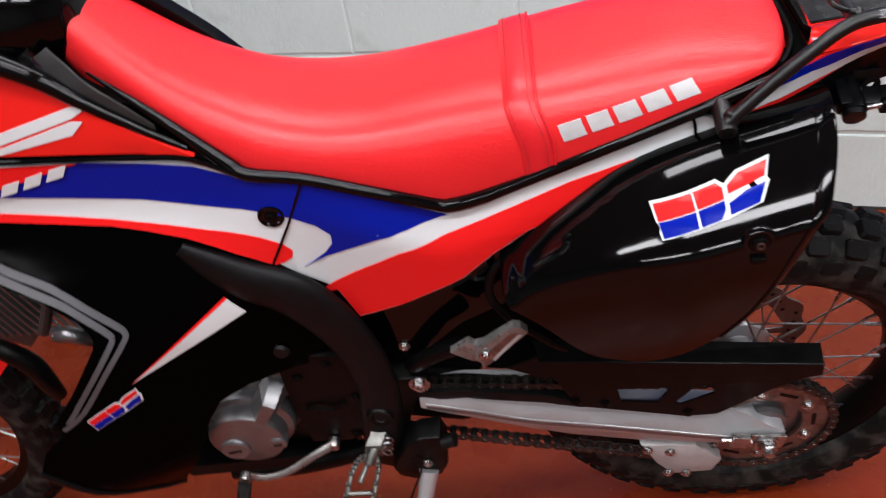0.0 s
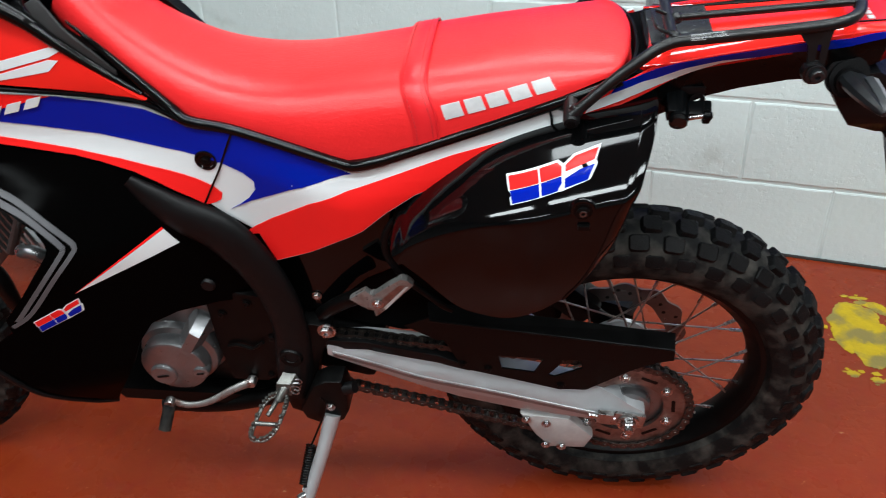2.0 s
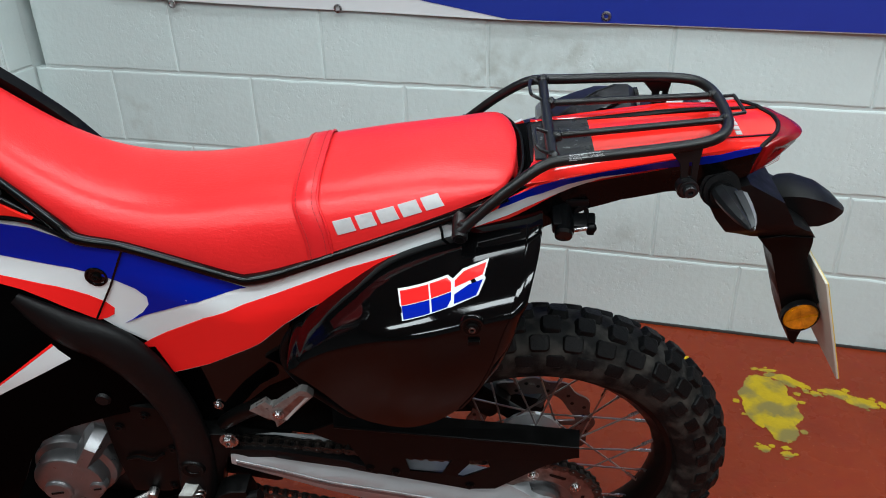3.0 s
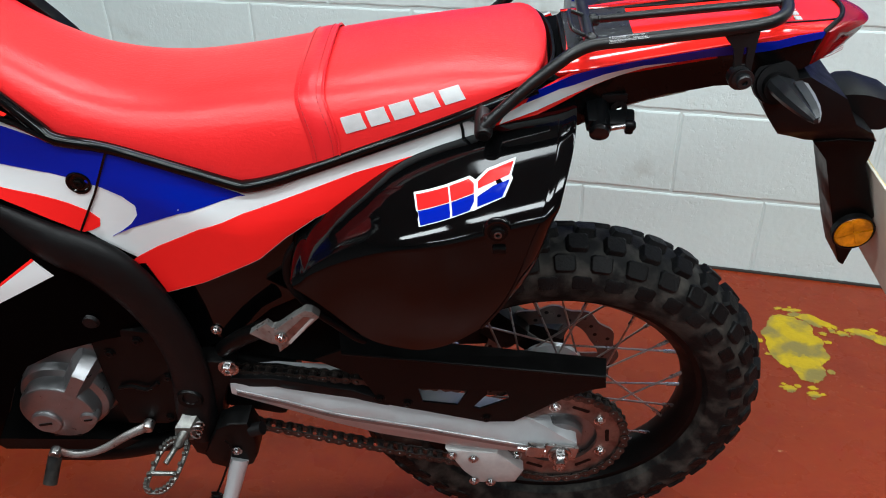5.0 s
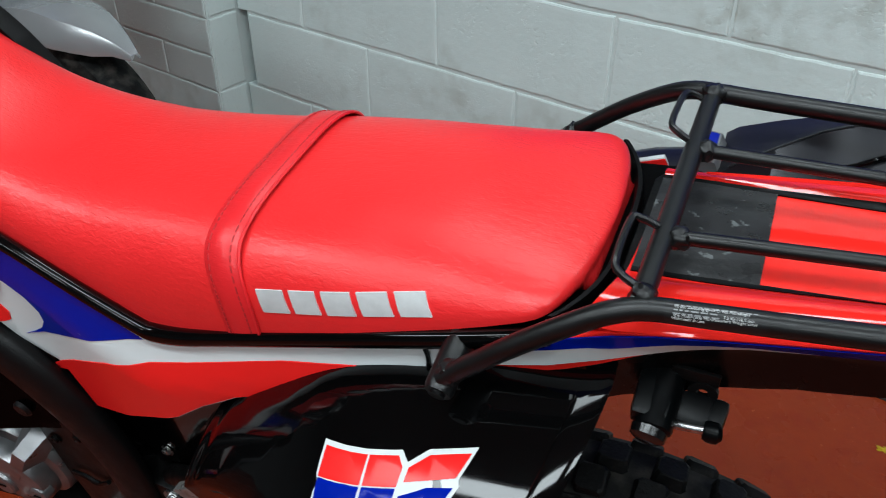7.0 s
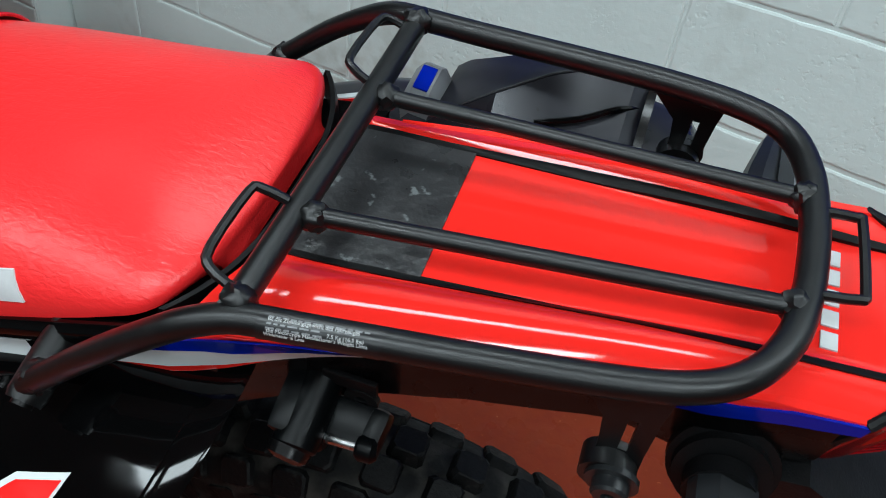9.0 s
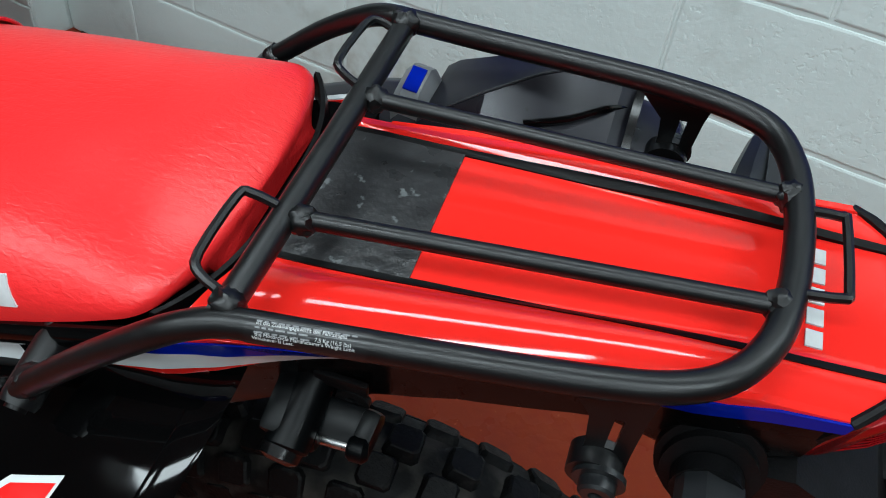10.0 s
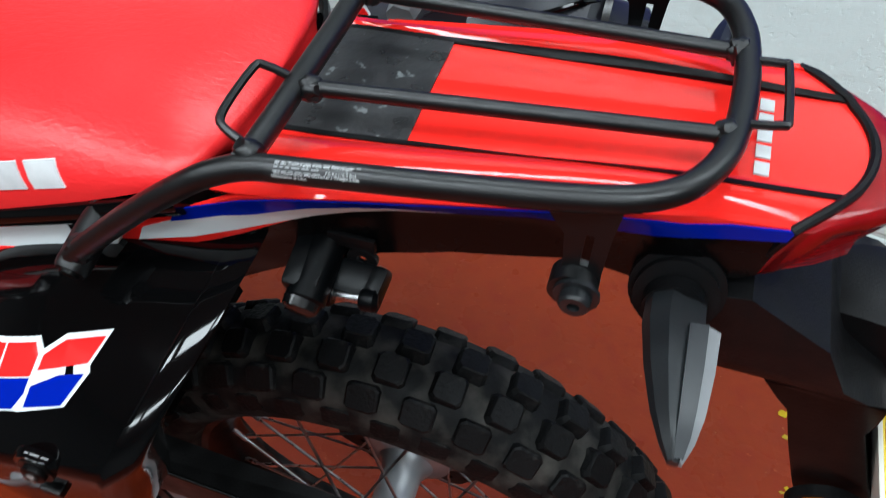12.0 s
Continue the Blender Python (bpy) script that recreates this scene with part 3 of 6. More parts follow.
# a parked scooter whose wheel shows past the seat
scoot = thing("parked_scooter", "silver scooter with a black tyre parked by the pier", "scooter")
scoot.matrix_world = pose(-1.455, 0.715, 0.0, 0, 0, -10)
part("tyre", lathe([(0.215, -0.05), (0.25, -0.056), (0.28, -0.045), (0.293, -0.018), (0.293, 0.018), (0.28, 0.045), (0.25, 0.056), (0.215, 0.05)], 64, (0, 0, 0.293), True), M_RUBBER, scoot, "black road tyre")
part("rim", lathe([(0.188, -0.058), (0.205, -0.062), (0.220, -0.058), (0.218, 0.048), (0.19, 0.045), (0.18, 0)], 48, (0, 0, 0.293), True), M_SILVER, scoot, "bright metal rim")
part("hub", lathe([(0.0001, -0.05), (0.05, -0.05), (0.06, -0.03), (0.06, 0.03), (0.05, 0.05), (0.0001, 0.05)], 24, (0, 0, 0.293)), M_CAST, scoot)
for k in range(5):
    a = 2 * math.pi * k / 5 + 0.3
    part("wheel_spoke", box((0.14, 0.03, 0.03), Matrix.Translation((0, 0, 0.293)) @ Matrix.Rotation(a, 4, "Y") @ Matrix.Translation((0.12, 0, 0)), 0.006), M_CAST, scoot)
part("brake_disc", lathe([(0.07, -0.058), (0.12, -0.058), (0.12, -0.062), (0.07, -0.062)], 48, (0, 0, 0.293), True), M_DISC, scoot)
guard = bmesh.new()
arc = []
for k in range(17):
    a = radians(49 + 7 * k)
    r = 0.355 + 0.028 * step(5, 0, k)
    fade = step(-1.5, 5, k)
    low = max(0.560 - 0.293, (r - 0.06) * math.sin(a))
    arc.append([(math.cos(a) * r, y * fade, 0.293 + max(low, math.sin(a) * r + dz * fade)) for dz, y in ((-0.09, -0.085), (-0.03, -0.082), (0.0, -0.062), (0.012, 0), (0.0, 0.062), (-0.03, 0.082), (-0.09, 0.085), (0.004, 0.0))])
loft(arc, bm=guard)
part("mudguard", guard, M_SILVER, scoot, "silver mudguard")
part("fork_leg", tube([(0.0, -0.085, 0.30), (-0.12, -0.085, 0.66)], 0.022, 14), M_SATIN, scoot)
part("fork_leg", tube([(0.0, 0.085, 0.30), (-0.12, 0.085, 0.66)], 0.022, 14), M_SATIN, scoot)
part("body", box((0.5, 0.28, 0.34), pose(-0.34, 0, 0.76, 0, 18, 0), 0.07), M_SILVER, scoot, "silver body panel")

# ---- the motorcycle: x runs to its tail, y to its far side, z up, from the rear axle ----
bike = thing("motorcycle", "red, black, white and blue off-road motorcycle leaning on its side stand", "motorcycle")
bike.matrix_world = pose(0, 0, 0, LEAN, 0, 0) @ Matrix.Translation(AXLE) @ pose(0, 0, 0, 0, PITCHED, 0) @ Matrix.Translation(-AXLE)
BOLT = finish(disc_bolt(0.0055, 0.005, 6), "bolt", M_STEEL)
BOLT_DARK = finish(disc_bolt(0.0055, 0.004, 12), "bolt", M_SATIN)
BIG = finish(disc_bolt(0.010, 0.009, 6), "bolt", M_STEEL)


def bolt_at(parent, p, mesh=None, turn=0.0, rx=0.0):
    return same("bolt", mesh or BOLT, parent, pose(*p, rx, turn, 0))


# rear wheel
tyre = part("tyre", lathe([(0.228, -0.030), (0.236, -0.046), (0.256, -0.0555), (0.278, -0.054), (0.296, -0.046), (0.308, -0.030), (0.3125, -0.012),
                           (0.3125, 0.012), (0.308, 0.030), (0.296, 0.046), (0.278, 0.054), (0.256, 0.0555), (0.236, 0.046), (0.228, 0.030)], 96, closed=True),
            M_RUBBER, bike, "worn knobbly tyre")


def knob(lx, ly, h, taper, seed):
    """A worn tread block that stands on z = 0: long along x, wide along y, its corners cut off."""
    rnd = random.Random(seed)
    bm = bmesh.new()
    c = 0.28
    lo = [(-lx, -ly * (1 - c)), (-lx * (1 - c), -ly), (lx * (1 - c), -ly), (lx, -ly * (1 - c)), (lx, ly * (1 - c)), (lx * (1 - c), ly), (-lx * (1 - c), ly), (-lx, ly * (1 - c))]
    rings = []
    for z, k in ((-0.006, 1.22), (h * 0.35, 1.06), (h * 0.86, 1.0), (h, 1.0 - taper)):
        rings.append([(x * k + rnd.uniform(-0.0007, 0.0007), y * k + rnd.uniform(-0.0007, 0.0007), z + (rnd.uniform(-0.0004, 0.0004) if z > 0 else 0)) for x, y in lo])
    loft(rings, bm=bm)
    return finish(bm, "tread_block", M_KNOB, 0.5)


KN = [knob(0.0138, 0.0130, 0.0120, 0.12, 1), knob(0.0148, 0.0122, 0.0115, 0.13, 2), knob(0.0130, 0.0100, 0.0075, 0.18, 3)]
N_PITCH = 38
for k in range(N_PITCH):
    base = 2 * math.pi * k / N_PITCH
    rows = [(0, 16, 0.0), (0, -16, 0.25), (1, 47, 0.5), (1, -47, 0.6), (2, 76, 0.0), (2, -76, 0.1)]
    for kind, tilt, shift in rows:
        a = base + shift * 2 * math.pi / N_PITCH
        m = Matrix.Rotation(-a, 4, "Y") @ Matrix.Translation((0.262, 0, 0)) @ Matrix.Rotation(radians(tilt), 4, "Z") @ Matrix.Translation((0.0495, 0, 0)) @ Matrix.Rotation(radians(90), 4, "Y") @ Matrix.Diagonal((1, 1, 1, 1))
        same("tread_block", KN[kind], tyre, m)

rim = part("rim", lathe([(0.206, -0.016), (0.222, -0.033), (0.236, -0.035), (0.237, -0.032), (0.229, -0.028), (0.229, 0.028), (0.237, 0.032), (0.236, 0.035), (0.222, 0.033), (0.206, 0.016), (0.2035, 0)], 96, closed=True),
           M_SATIN, bike, "black spoked rim")
part("hub", lathe([(0.0001, -0.052), (0.044, -0.052), (0.046, -0.046), (0.030, -0.040), (0.024, -0.02), (0.024, 0.018), (0.034, 0.034), (0.052, 0.040), (0.054, 0.046), (0.040, 0.052), (0.0001, 0.052)], 48),
     M_ALU, bike, "cast alloy hub")
for k in range(32):
    side = -1 if k % 2 else 1
    cross = 1 if (k // 2) % 2 else -1
    a = 2 * math.pi * k / 32
    hub_a = a + cross * 0.95
    hr = 0.044 if side < 0 else 0.051
    p0 = Vector((hr * math.cos(hub_a), side * 0.044, hr * math.sin(hub_a)))
    p1 = Vector((0.200 * math.cos(a), side * 0.006, 0.200 * math.sin(a)))
    part("spoke", tube([p0, p1], 0.0017, 6), M_SPOKE, rim)
    d = (p1 - p0).normalized()
    part("nipple", tube([p1 - d * 0.016, p1 + d * 0.006], 0.0031, 6), M_STEEL, rim)

# sprocket carrier, sprocket, chain
CY = -0.100
part("sprocket_carrier", lathe([(0.018, -0.052), (0.066, -0.056), (0.070, -0.066), (0.068, -0.090), (0.056, -0.0935), (0.040, -0.090), (0.038, -0.106), (0.030, -0.112), (0.022, -0.108), (0.021, -0.09), (0.0001, -0.09)], 48),
     M_CAST, bike, "dull alloy sprocket carrier")
part("axle_spacer", lathe([(0.0001, -0.112), (0.015, -0.112), (0.019, -0.108), (0.020, -0.09)], 24), M_SATIN, bike)
bm = bmesh.new()
T = 40
outer, inner = [], []
for k in range(T * 4):
    a = 2 * math.pi * k / (T * 4)
    outer.append(((0.0955, 0.1005, 0.1050, 0.1005)[k % 4], a))
rings = []
for y in (CY - 0.003, CY + 0.003):
    rings.append(([bm.verts.new((r * math.cos(a), y, r * math.sin(a))) for r, a in outer], [bm.verts.new((0.0605 * math.cos(a), y, 0.0605 * math.sin(a))) for r, a in outer]))
n = len(outer)
for i in range(n):
    j = (i + 1) % n
    (o0, i0), (o1, i1) = rings
    bm.faces.new((o0[i], o0[j], i0[j], i0[i]))
    bm.faces.new((o1[j], o1[i], i1[i], i1[j]))
    bm.faces.new((o0[j], o0[i], o1[i], o1[j]))
    bm.faces.new((i0[i], i0[j], i1[j], i1[i]))
sprocket = part("sprocket", bm, M_SPROCKET, bike, "grimy steel rear sprocket", 0.5)
SPB = finish(disc_bolt(0.0062, 0.006, 6), "bolt", M_STEEL)
for k in range(6):
    a = radians(36 + 60 * k)
    bolt_at(sprocket, (0.0745 * math.cos(a), CY - 0.003, 0.0745 * math.sin(a)), SPB)
    b = a + radians(30)
    # thin black inlay whose colour carries the shade of an open slot
    part("slot_dark", panel([(0.0765 * math.cos(b + q) + dr * math.cos(b + q), 0.0765 * math.sin(b + q) + dr * math.sin(b + q)) for q, dr in ((-0.17, -0.003), (0.17, -0.003), (0.19, 0), (0.17, 0.003), (-0.17, 0.003), (-0.19, 0))],
                       lambda x, z: CY - 0.0036, 0.0005, cell=0), M_SATIN, sprocket)

RS, RF, FC = 0.1012, 0.050, Vector((-0.550, 0, 0.106))


def chain_line():
    """Evenly spaced joints of the chain, once round both sprockets, with the lower run hanging a little slack."""
    d = FC.length
    tilt = math.atan2(FC.z, -FC.x)
    lift = math.asin((RS - RF) / d)
    pts = []
    ua = math.pi - tilt - (math.pi / 2 - lift) - 0.0
    up_r = Vector((math.cos(ua), 0, math.sin(ua)))
    la = math.pi - tilt + (math.pi / 2 - lift)
    lo_r = Vector((math.cos(la), 0, math.sin(la)))
    for k in range(41):
        t = k / 40
        pts.append(FC + lo_r * RF + (lo_r * RS - FC - lo_r * RF) * t + Vector((0, 0, -0.003 * math.sin(math.pi * t))))
    span = (ua - la) % (2 * math.pi)
    for k in range(1, 60):
        a = la + span * k / 60
        pts.append(Vector((RS * math.cos(a), 0, RS * math.sin(a))))
    for k in range(41):
        t = k / 40
        pts.append(up_r * RS + (FC + up_r * RF - up_r * RS) * t)
    back = 2 * math.pi - span
    for k in range(1, 20):
        a = ua + back * k / 20
        pts.append(FC + Vector((RF * math.cos(a), 0, RF * math.sin(a))))
    pts.append(pts[0])
    return pts


line = chain_line()
run = [0.0]
for a, b in zip(line, line[1:]):
    run.append(run[-1] + (b - a).length)
LINKS = round(run[-1] / 0.015875 / 2) * 2
joints = []
i = 0
for k in range(LINKS):
    s = run[-1] * k / LINKS
    while run[i + 1] < s:
        i += 1
    joints.append(line[i].lerp(line[i + 1], (s - run[i]) / (run[i + 1] - run[i])))


def link_mesh(wide):
    """One chain link along x about its middle: two waisted plates, two pins and a roller."""
    bm = bmesh.new()
    L = 0.0079
    ys = 0.0072 if wide else 0.0052
    shape = []
    for k in range(8):
        a = radians(-90 + 180 * k / 7)
        shape.append((L + 0.0068 * math.cos(a), 0.0068 * math.sin(a)))
    shape.append((0, 0.0046))
    shape += [(-x, -z) for x, z in shape[:-1]] + [(0, -0.0046)]
    for s in (-1, 1):
        panel(shape, lambda x, z: s * ys - 0.0009, 0.0018, cell=0, bm=bm)
    for x in ((-L, L) if wide else ()):
        lathe([(0.0001, -0.0098), (0.0022, -0.0098), (0.0026, -0.009), (0.0026, 0.009), (0.0001, 0.0095)], 10, (x, 0, 0), bm=bm)
    if not wide:
        for x in (-L, L):
            lathe([(0.005, -0.004), (0.005, 0.004)], 10, (x, 0, 0), bm=bm)
    return finish(bm, "chain_link", M_CHAIN, 0.6)


chain = part("chain_tensioner", lathe([(0.004, -0.008), (0.012, -0.007), (0.012, 0.007), (0.004, 0.008)], 20, (-0.475, CY, 0.005)), M_MATT, bike)
chain.name = "chain"
LK = (link_mesh(True), link_mesh(False))
for k in range(LINKS):
    a, b = joints[k], joints[(k + 1) % LINKS]
    mid = (a + b) / 2
    ang = math.atan2(b.z - a.z, b.x - a.x)
    same("chain_link", LK[k % 2], chain, Matrix.Translation((mid.x, CY, mid.z)) @ Matrix.Rotation(-ang, 4, "Y"))
part("front_sprocket", lathe([(0.0001, -0.004), (0.033, -0.004), (0.033, 0.004), (0.0001, 0.004)], 28, (FC.x, CY, FC.z)), M_SPROCKET, bike)

# brake disc and caliper on the far side
bm = bmesh.new()
rings = []
for y in (0.066, 0.070):
    rings.append(([bm.verts.new(((0.112 + 0.004 * math.cos(a * 12)) * math.cos(a), y, (0.112 + 0.004 * math.cos(a * 12)) * math.sin(a))) for a in (2 * math.pi * k / 120 for k in range(120))],
                  [bm.verts.new(((0.078 + 0.003 * math.cos(a * 6)) * math.cos(a), y, (0.078 + 0.003 * math.cos(a * 6)) * math.sin(a))) for a in (2 * math.pi * k / 120 for k in range(120))]))
for i in range(120):
    j = (i + 1) % 120
    (o0, i0), (o1, i1) = rings
    for q in ((o0[i], o0[j], i0[j], i0[i]), (o1[j], o1[i], i1[i], i1[j]), (o0[j], o0[i], o1[i], o1[j]), (i0[i], i0[j], i1[j], i1[i])):
        bm.faces.new(q)
disc = part("brake_disc", bm, M_DISC, bike, "drilled wave brake disc")
# flat black discs stand in for the dark inside the drilled holes
HOLE_DARK = finish(lathe([(0.0001, 0.0655), (0.0035, 0.0655)], 10), "dark_hole_disc", M_SATIN)
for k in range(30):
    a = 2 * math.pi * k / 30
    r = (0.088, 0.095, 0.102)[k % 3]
    same("dark_hole_disc", HOLE_DARK, disc, Matrix.Translation((r * math.cos(a), 0, r * math.sin(a))))
for k in range(5):
    a = 2 * math.pi * k / 5
    part("disc_arm", box((0.042, 0.004, 0.012), Matrix.Rotation(-a, 4, "Y") @ Matrix.Translation((0.064, 0.068, 0)), 0.001), M_DISC, disc)
cal = part("brake_caliper", box((0.095, 0.055, 0.060), pose(-0.088, 0.072, 0.082, 0, 42, 0), 0.014), M_SATIN, bike, "black rear brake caliper")
part("caliper_bracket", box((0.130, 0.012, 0.030), pose(-0.050, 0.062, 0.048, 0, 40, 0), 0.004), M_FRAME, cal)
part("caliper_pin", tube([(-.128, .050, .078), (-.128, .098, .078)], .008, 14), M_RUBBER, cal, "black rubber boot")
part("brake_hose", tube([(-.10, .075, .120), (-.15, .075, .150), (-.22, .072, .150), (-.32, .070, .135)], .005, 10, 4), M_MATT, cal, "black brake hose")

# swinging arm
ARM = [(-0.474, 0.136), (-0.455, 0.141), (-0.416, 0.138), (-0.348, 0.124), (-0.290, 0.107), (-0.262, 0.096), (-0.113, 0.066), (-0.063, 0.055), (0.018, 0.028), (0.026, 0.023),
       (0.027, -0.004), (-0.010, -0.006), (-0.046, -0.003), (-0.169, 0.001), (-0.268, 0.022), (-0.351, 0.058), (-0.426, 0.095), (-0.474, 0.120)]
RIDGE = [(-0.466, 0.128), (-0.394, 0.103), (-0.330, 0.079), (-0.260, 0.064), (-0.192, 0.050), (-0.043, 0.016)]
arm_out = lambda x: -.130 + .008 * step(-.02, -.40, x)
arm_y = lambda x, z: arm_out(x) + (.75 * max(0.0, z - ramp(RIDGE, x)) + .30 * max(0.0, ramp(RIDGE, x) - .012 - z)) * step(.03, -.03, x)
arm = part("swing_arm", panel(ARM, arm_y, 0.026, cell=0.012, edge=0.004), M_ALU, bike, "silver aluminium swing arm")
part("arm_groove", loft([[(x, arm_y(x, z) - .0004, z - .0045), (x, arm_y(x, z) - .0004, z - .0105), (x, arm_y(x, z) + .001, z - .0105), (x, arm_y(x, z) + .001, z - .0045)] for x, y, z in spline([(x, 0, z) for x, z in RIDGE], 5)]), M_CAST, arm)
part("arm_ridge", tube([(x, arm_y(x, z) - .0002, z) for x, y, z in spline([(x, 0, z) for x, z in RIDGE], 5)], .0011, 8), M_ALU, arm)
# same outline as the silver arm; its shade is given as black paint
part("swing_arm", panel(ARM, lambda x, z: 0.096 - 0.022 * step(-0.02, -0.40, x), 0.034, cell=0.05, edge=0.005), M_FRAME, bike, "far swing arm, blackened to stand in for shade")
part("arm_bridge", box((0.05, 0.20, 0.045), pose(-0.42, 0, 0.085, 0, 10, 0), 0.01), M_FRAME, arm)
part("chain_adjuster", box((0.026, 0.010, 0.024), pose(-0.036, -0.136, 0.014, 0, 8, 0), 0.002), M_SPOKE, bike, "zinc chain adjuster block")
part("chain_adjuster", box((0.050, 0.006, 0.030), pose(0.002, -0.134, 0.008, 0, 8, 0), 0.002), M_SPOKE, bike, "axle plate")
part("adjuster_bolt", tube([(-0.062, -0.137, 0.019), (-0.02, -0.137, 0.012)], 0.0035, 8), M_STEEL, bike)
same("axle_nut", finish(disc_bolt(0.0125, 0.014, 6), "axle_nut", M_STEEL), bike, pose(0.001, -0.137, 0.006))
part("axle_end", tube([(0.001, -0.158, 0.006), (0.001, -0.12, 0.006)], 0.0070, 12), M_STEEL, bike)

# chain guide under the arm
guide = part("chain_guide", panel([(-0.170, -0.008), (-0.090, -0.016), (-0.049, -0.061), (-0.061, -0.091), (-0.118, -0.094), (-0.144, -0.062)], lambda x, z: -0.122, 0.034, cell=0, edge=0.004),
             M_GUIDE, bike, "dirty pale plastic chain guide")
for p in ((-0.160, -0.124, -0.018), (-0.127, -0.124, -0.026), (-0.126, -0.124, -0.084), (-0.100, -0.124, -0.087)):
    bolt_at(guide, p)

# chain guard: a flanged black plate with two windows
GY = -0.118
cg = bmesh.new()
for outline in ([(-0.308, 0.202), (0.056, 0.158), (0.058, 0.136), (0.036, 0.130), (-0.080, 0.127), (-0.135, 0.127), (-0.206, 0.130), (-0.286, 0.155), (-0.295, 0.176)],
                [(-0.286, 0.1555), (-0.206, 0.1305), (-0.200, 0.101), (-0.205, 0.082), (-0.260, 0.096)],
                [(-0.205, 0.082), (-0.200, 0.101), (-0.150, 0.094), (-0.128, 0.090), (-0.118, 0.0865), (-0.112, 0.057)],
                [(-0.150, 0.0942), (-0.135, 0.1268), (-0.108, 0.1268), (-0.108, 0.119), (-0.128, 0.0902)],
                [(-0.112, 0.057), (-0.118, 0.0863), (-0.076, 0.109), (-0.080, 0.1268), (0.036, 0.1298), (0.003, 0.113), (-0.068, 0.058)]):
    panel(outline, lambda x, z: GY, 0.003, cell=0, bm=cg)
guardp = part("chain_guard", cg, M_SATIN, bike, "black metal chain guard with cut-out windows")
part("guard_flange", loft([[(-0.308, GY, 0.2022), (-0.314, GY + 0.032, 0.2095), (-0.314, GY + 0.032, 0.2065), (-0.308, GY, 0.1992)],
                           [(0.056, GY, 0.1582), (0.060, GY + 0.032, 0.1615), (0.060, GY + 0.032, 0.1585), (0.056, GY, 0.1552)]]), M_SATIN, guardp)
part("guard_fold", tube([(-0.308, GY + 0.0006, 0.2012), (0.056, GY + 0.0006, 0.1572)], 0.0020, 8), M_SATIN, guardp)
part("guard_stay", panel([(-0.350, 0.176), (-0.300, 0.200), (-0.285, 0.150), (-0.300, 0.146)], lambda x, z: GY + 0.012, 0.003, cell=0), M_SATIN, guardp)
for p in ((-0.262, 0.107), (-0.222, 0.098), (-0.108, 0.066)):
    bolt_at(guardp, (p[0], GY - 0.0005, p[1]), BOLT_DARK)
part("chain_slider", panel([(-0.49, 0.147), (-0.41, 0.145), (-0.30, 0.121), (-0.25, 0.099), (-0.25, 0.088), (-0.30, 0.104), (-0.41, 0.128), (-0.49, 0.128)], lambda x, z: -0.116, 0.03, cell=0.05, edge=0.003), M_MATT, bike)

# ---- seat ----
SEAT_LOW = [(-.785, .715), (-.772, .672), (-.7477, .6346), (-.7016, .5970), (-.6531, .5522), (-.615, .526), (-.5874, .5136), (-.5506, .5071), (-.505, .5000), (-.43, .482), (-.395, .477), (-.354, .486), (-.275, .517), (-.153, .566), (-.073, .600), (-.03, .612)]
SEAT_TOP = [(-.785, .752), (-.745, .712), (-.707, .670), (-.676, .6390), (-.638, .6105), (-.602, .5910), (-.579, .5820), (-.55, .5745), (-.5136, .5690), (-.47, .5690), (-.429, .574), (-.326, .589), (-.218, .607), (-.144, .618), (-.085, .621), (-.03, .617)]
SEAT_HALF = [(-.785, .036), (-.765, .046), (-.745, .054), (-.70, .068), (-.64, .081), (-.58, .091), (-.50, .100), (-.40, .107), (-.30, .110), (-.20, .108), (-.10, .101), (-.06, .095), (-.03, .088)]
shoulder = lambda x: 3.3 - 0.9 * step(-0.30, -0.10, x)


def smooth_ramp(table, x, w=0.012):
    return (ramp(table, x - w) + 2 * ramp(table, x) + ramp(table, x + w)) / 4


def seat_size(x):
    b, t, w = smooth_ramp(SEAT_LOW, x), smooth_ramp(SEAT_TOP, x), smooth_ramp(SEAT_HALF, x)
    # rounded nose and tail
    q = abs(x + 0.788) / 0.03
    if q < 1:
        s = math.sqrt(max(0.0, 1 - (1 - q) ** 2))
        w *= 0.66 + 0.34 * s
        t = b + (t - b) * (0.35 + 0.65 * s)
    q = max(0.0, (x + 0.084) / 0.038)
    if q > 0:
        w *= max(0.0, 1 - q ** 3) ** 0.4545
        t = b + (t - b) * (0.45 + 0.55 * math.sqrt(max(0.0, 1 - q ** 4)))
    return b, t, w


def seat_y(x, z, out=0.0):
    b, t, w = seat_size(x)
    q = min(1.0, max(0.0, (z - b) / (t - b)))
    n = shoulder(x)
    return -w * (1 - q ** n) ** (1 / n) - out


def seat_ring(x, out=0.0, n=30):
    b, t, w = seat_size(x)
    ring = []
    for k in range(n + 1):
        a = math.pi * k / n
        c, s = math.cos(a), math.sin(a)
        ring.append((x, -(w + out) * math.copysign(abs(c) ** (2 / shoulder(x)), c), b + (t - b + out) * s ** (2 / shoulder(x))))
    return ring


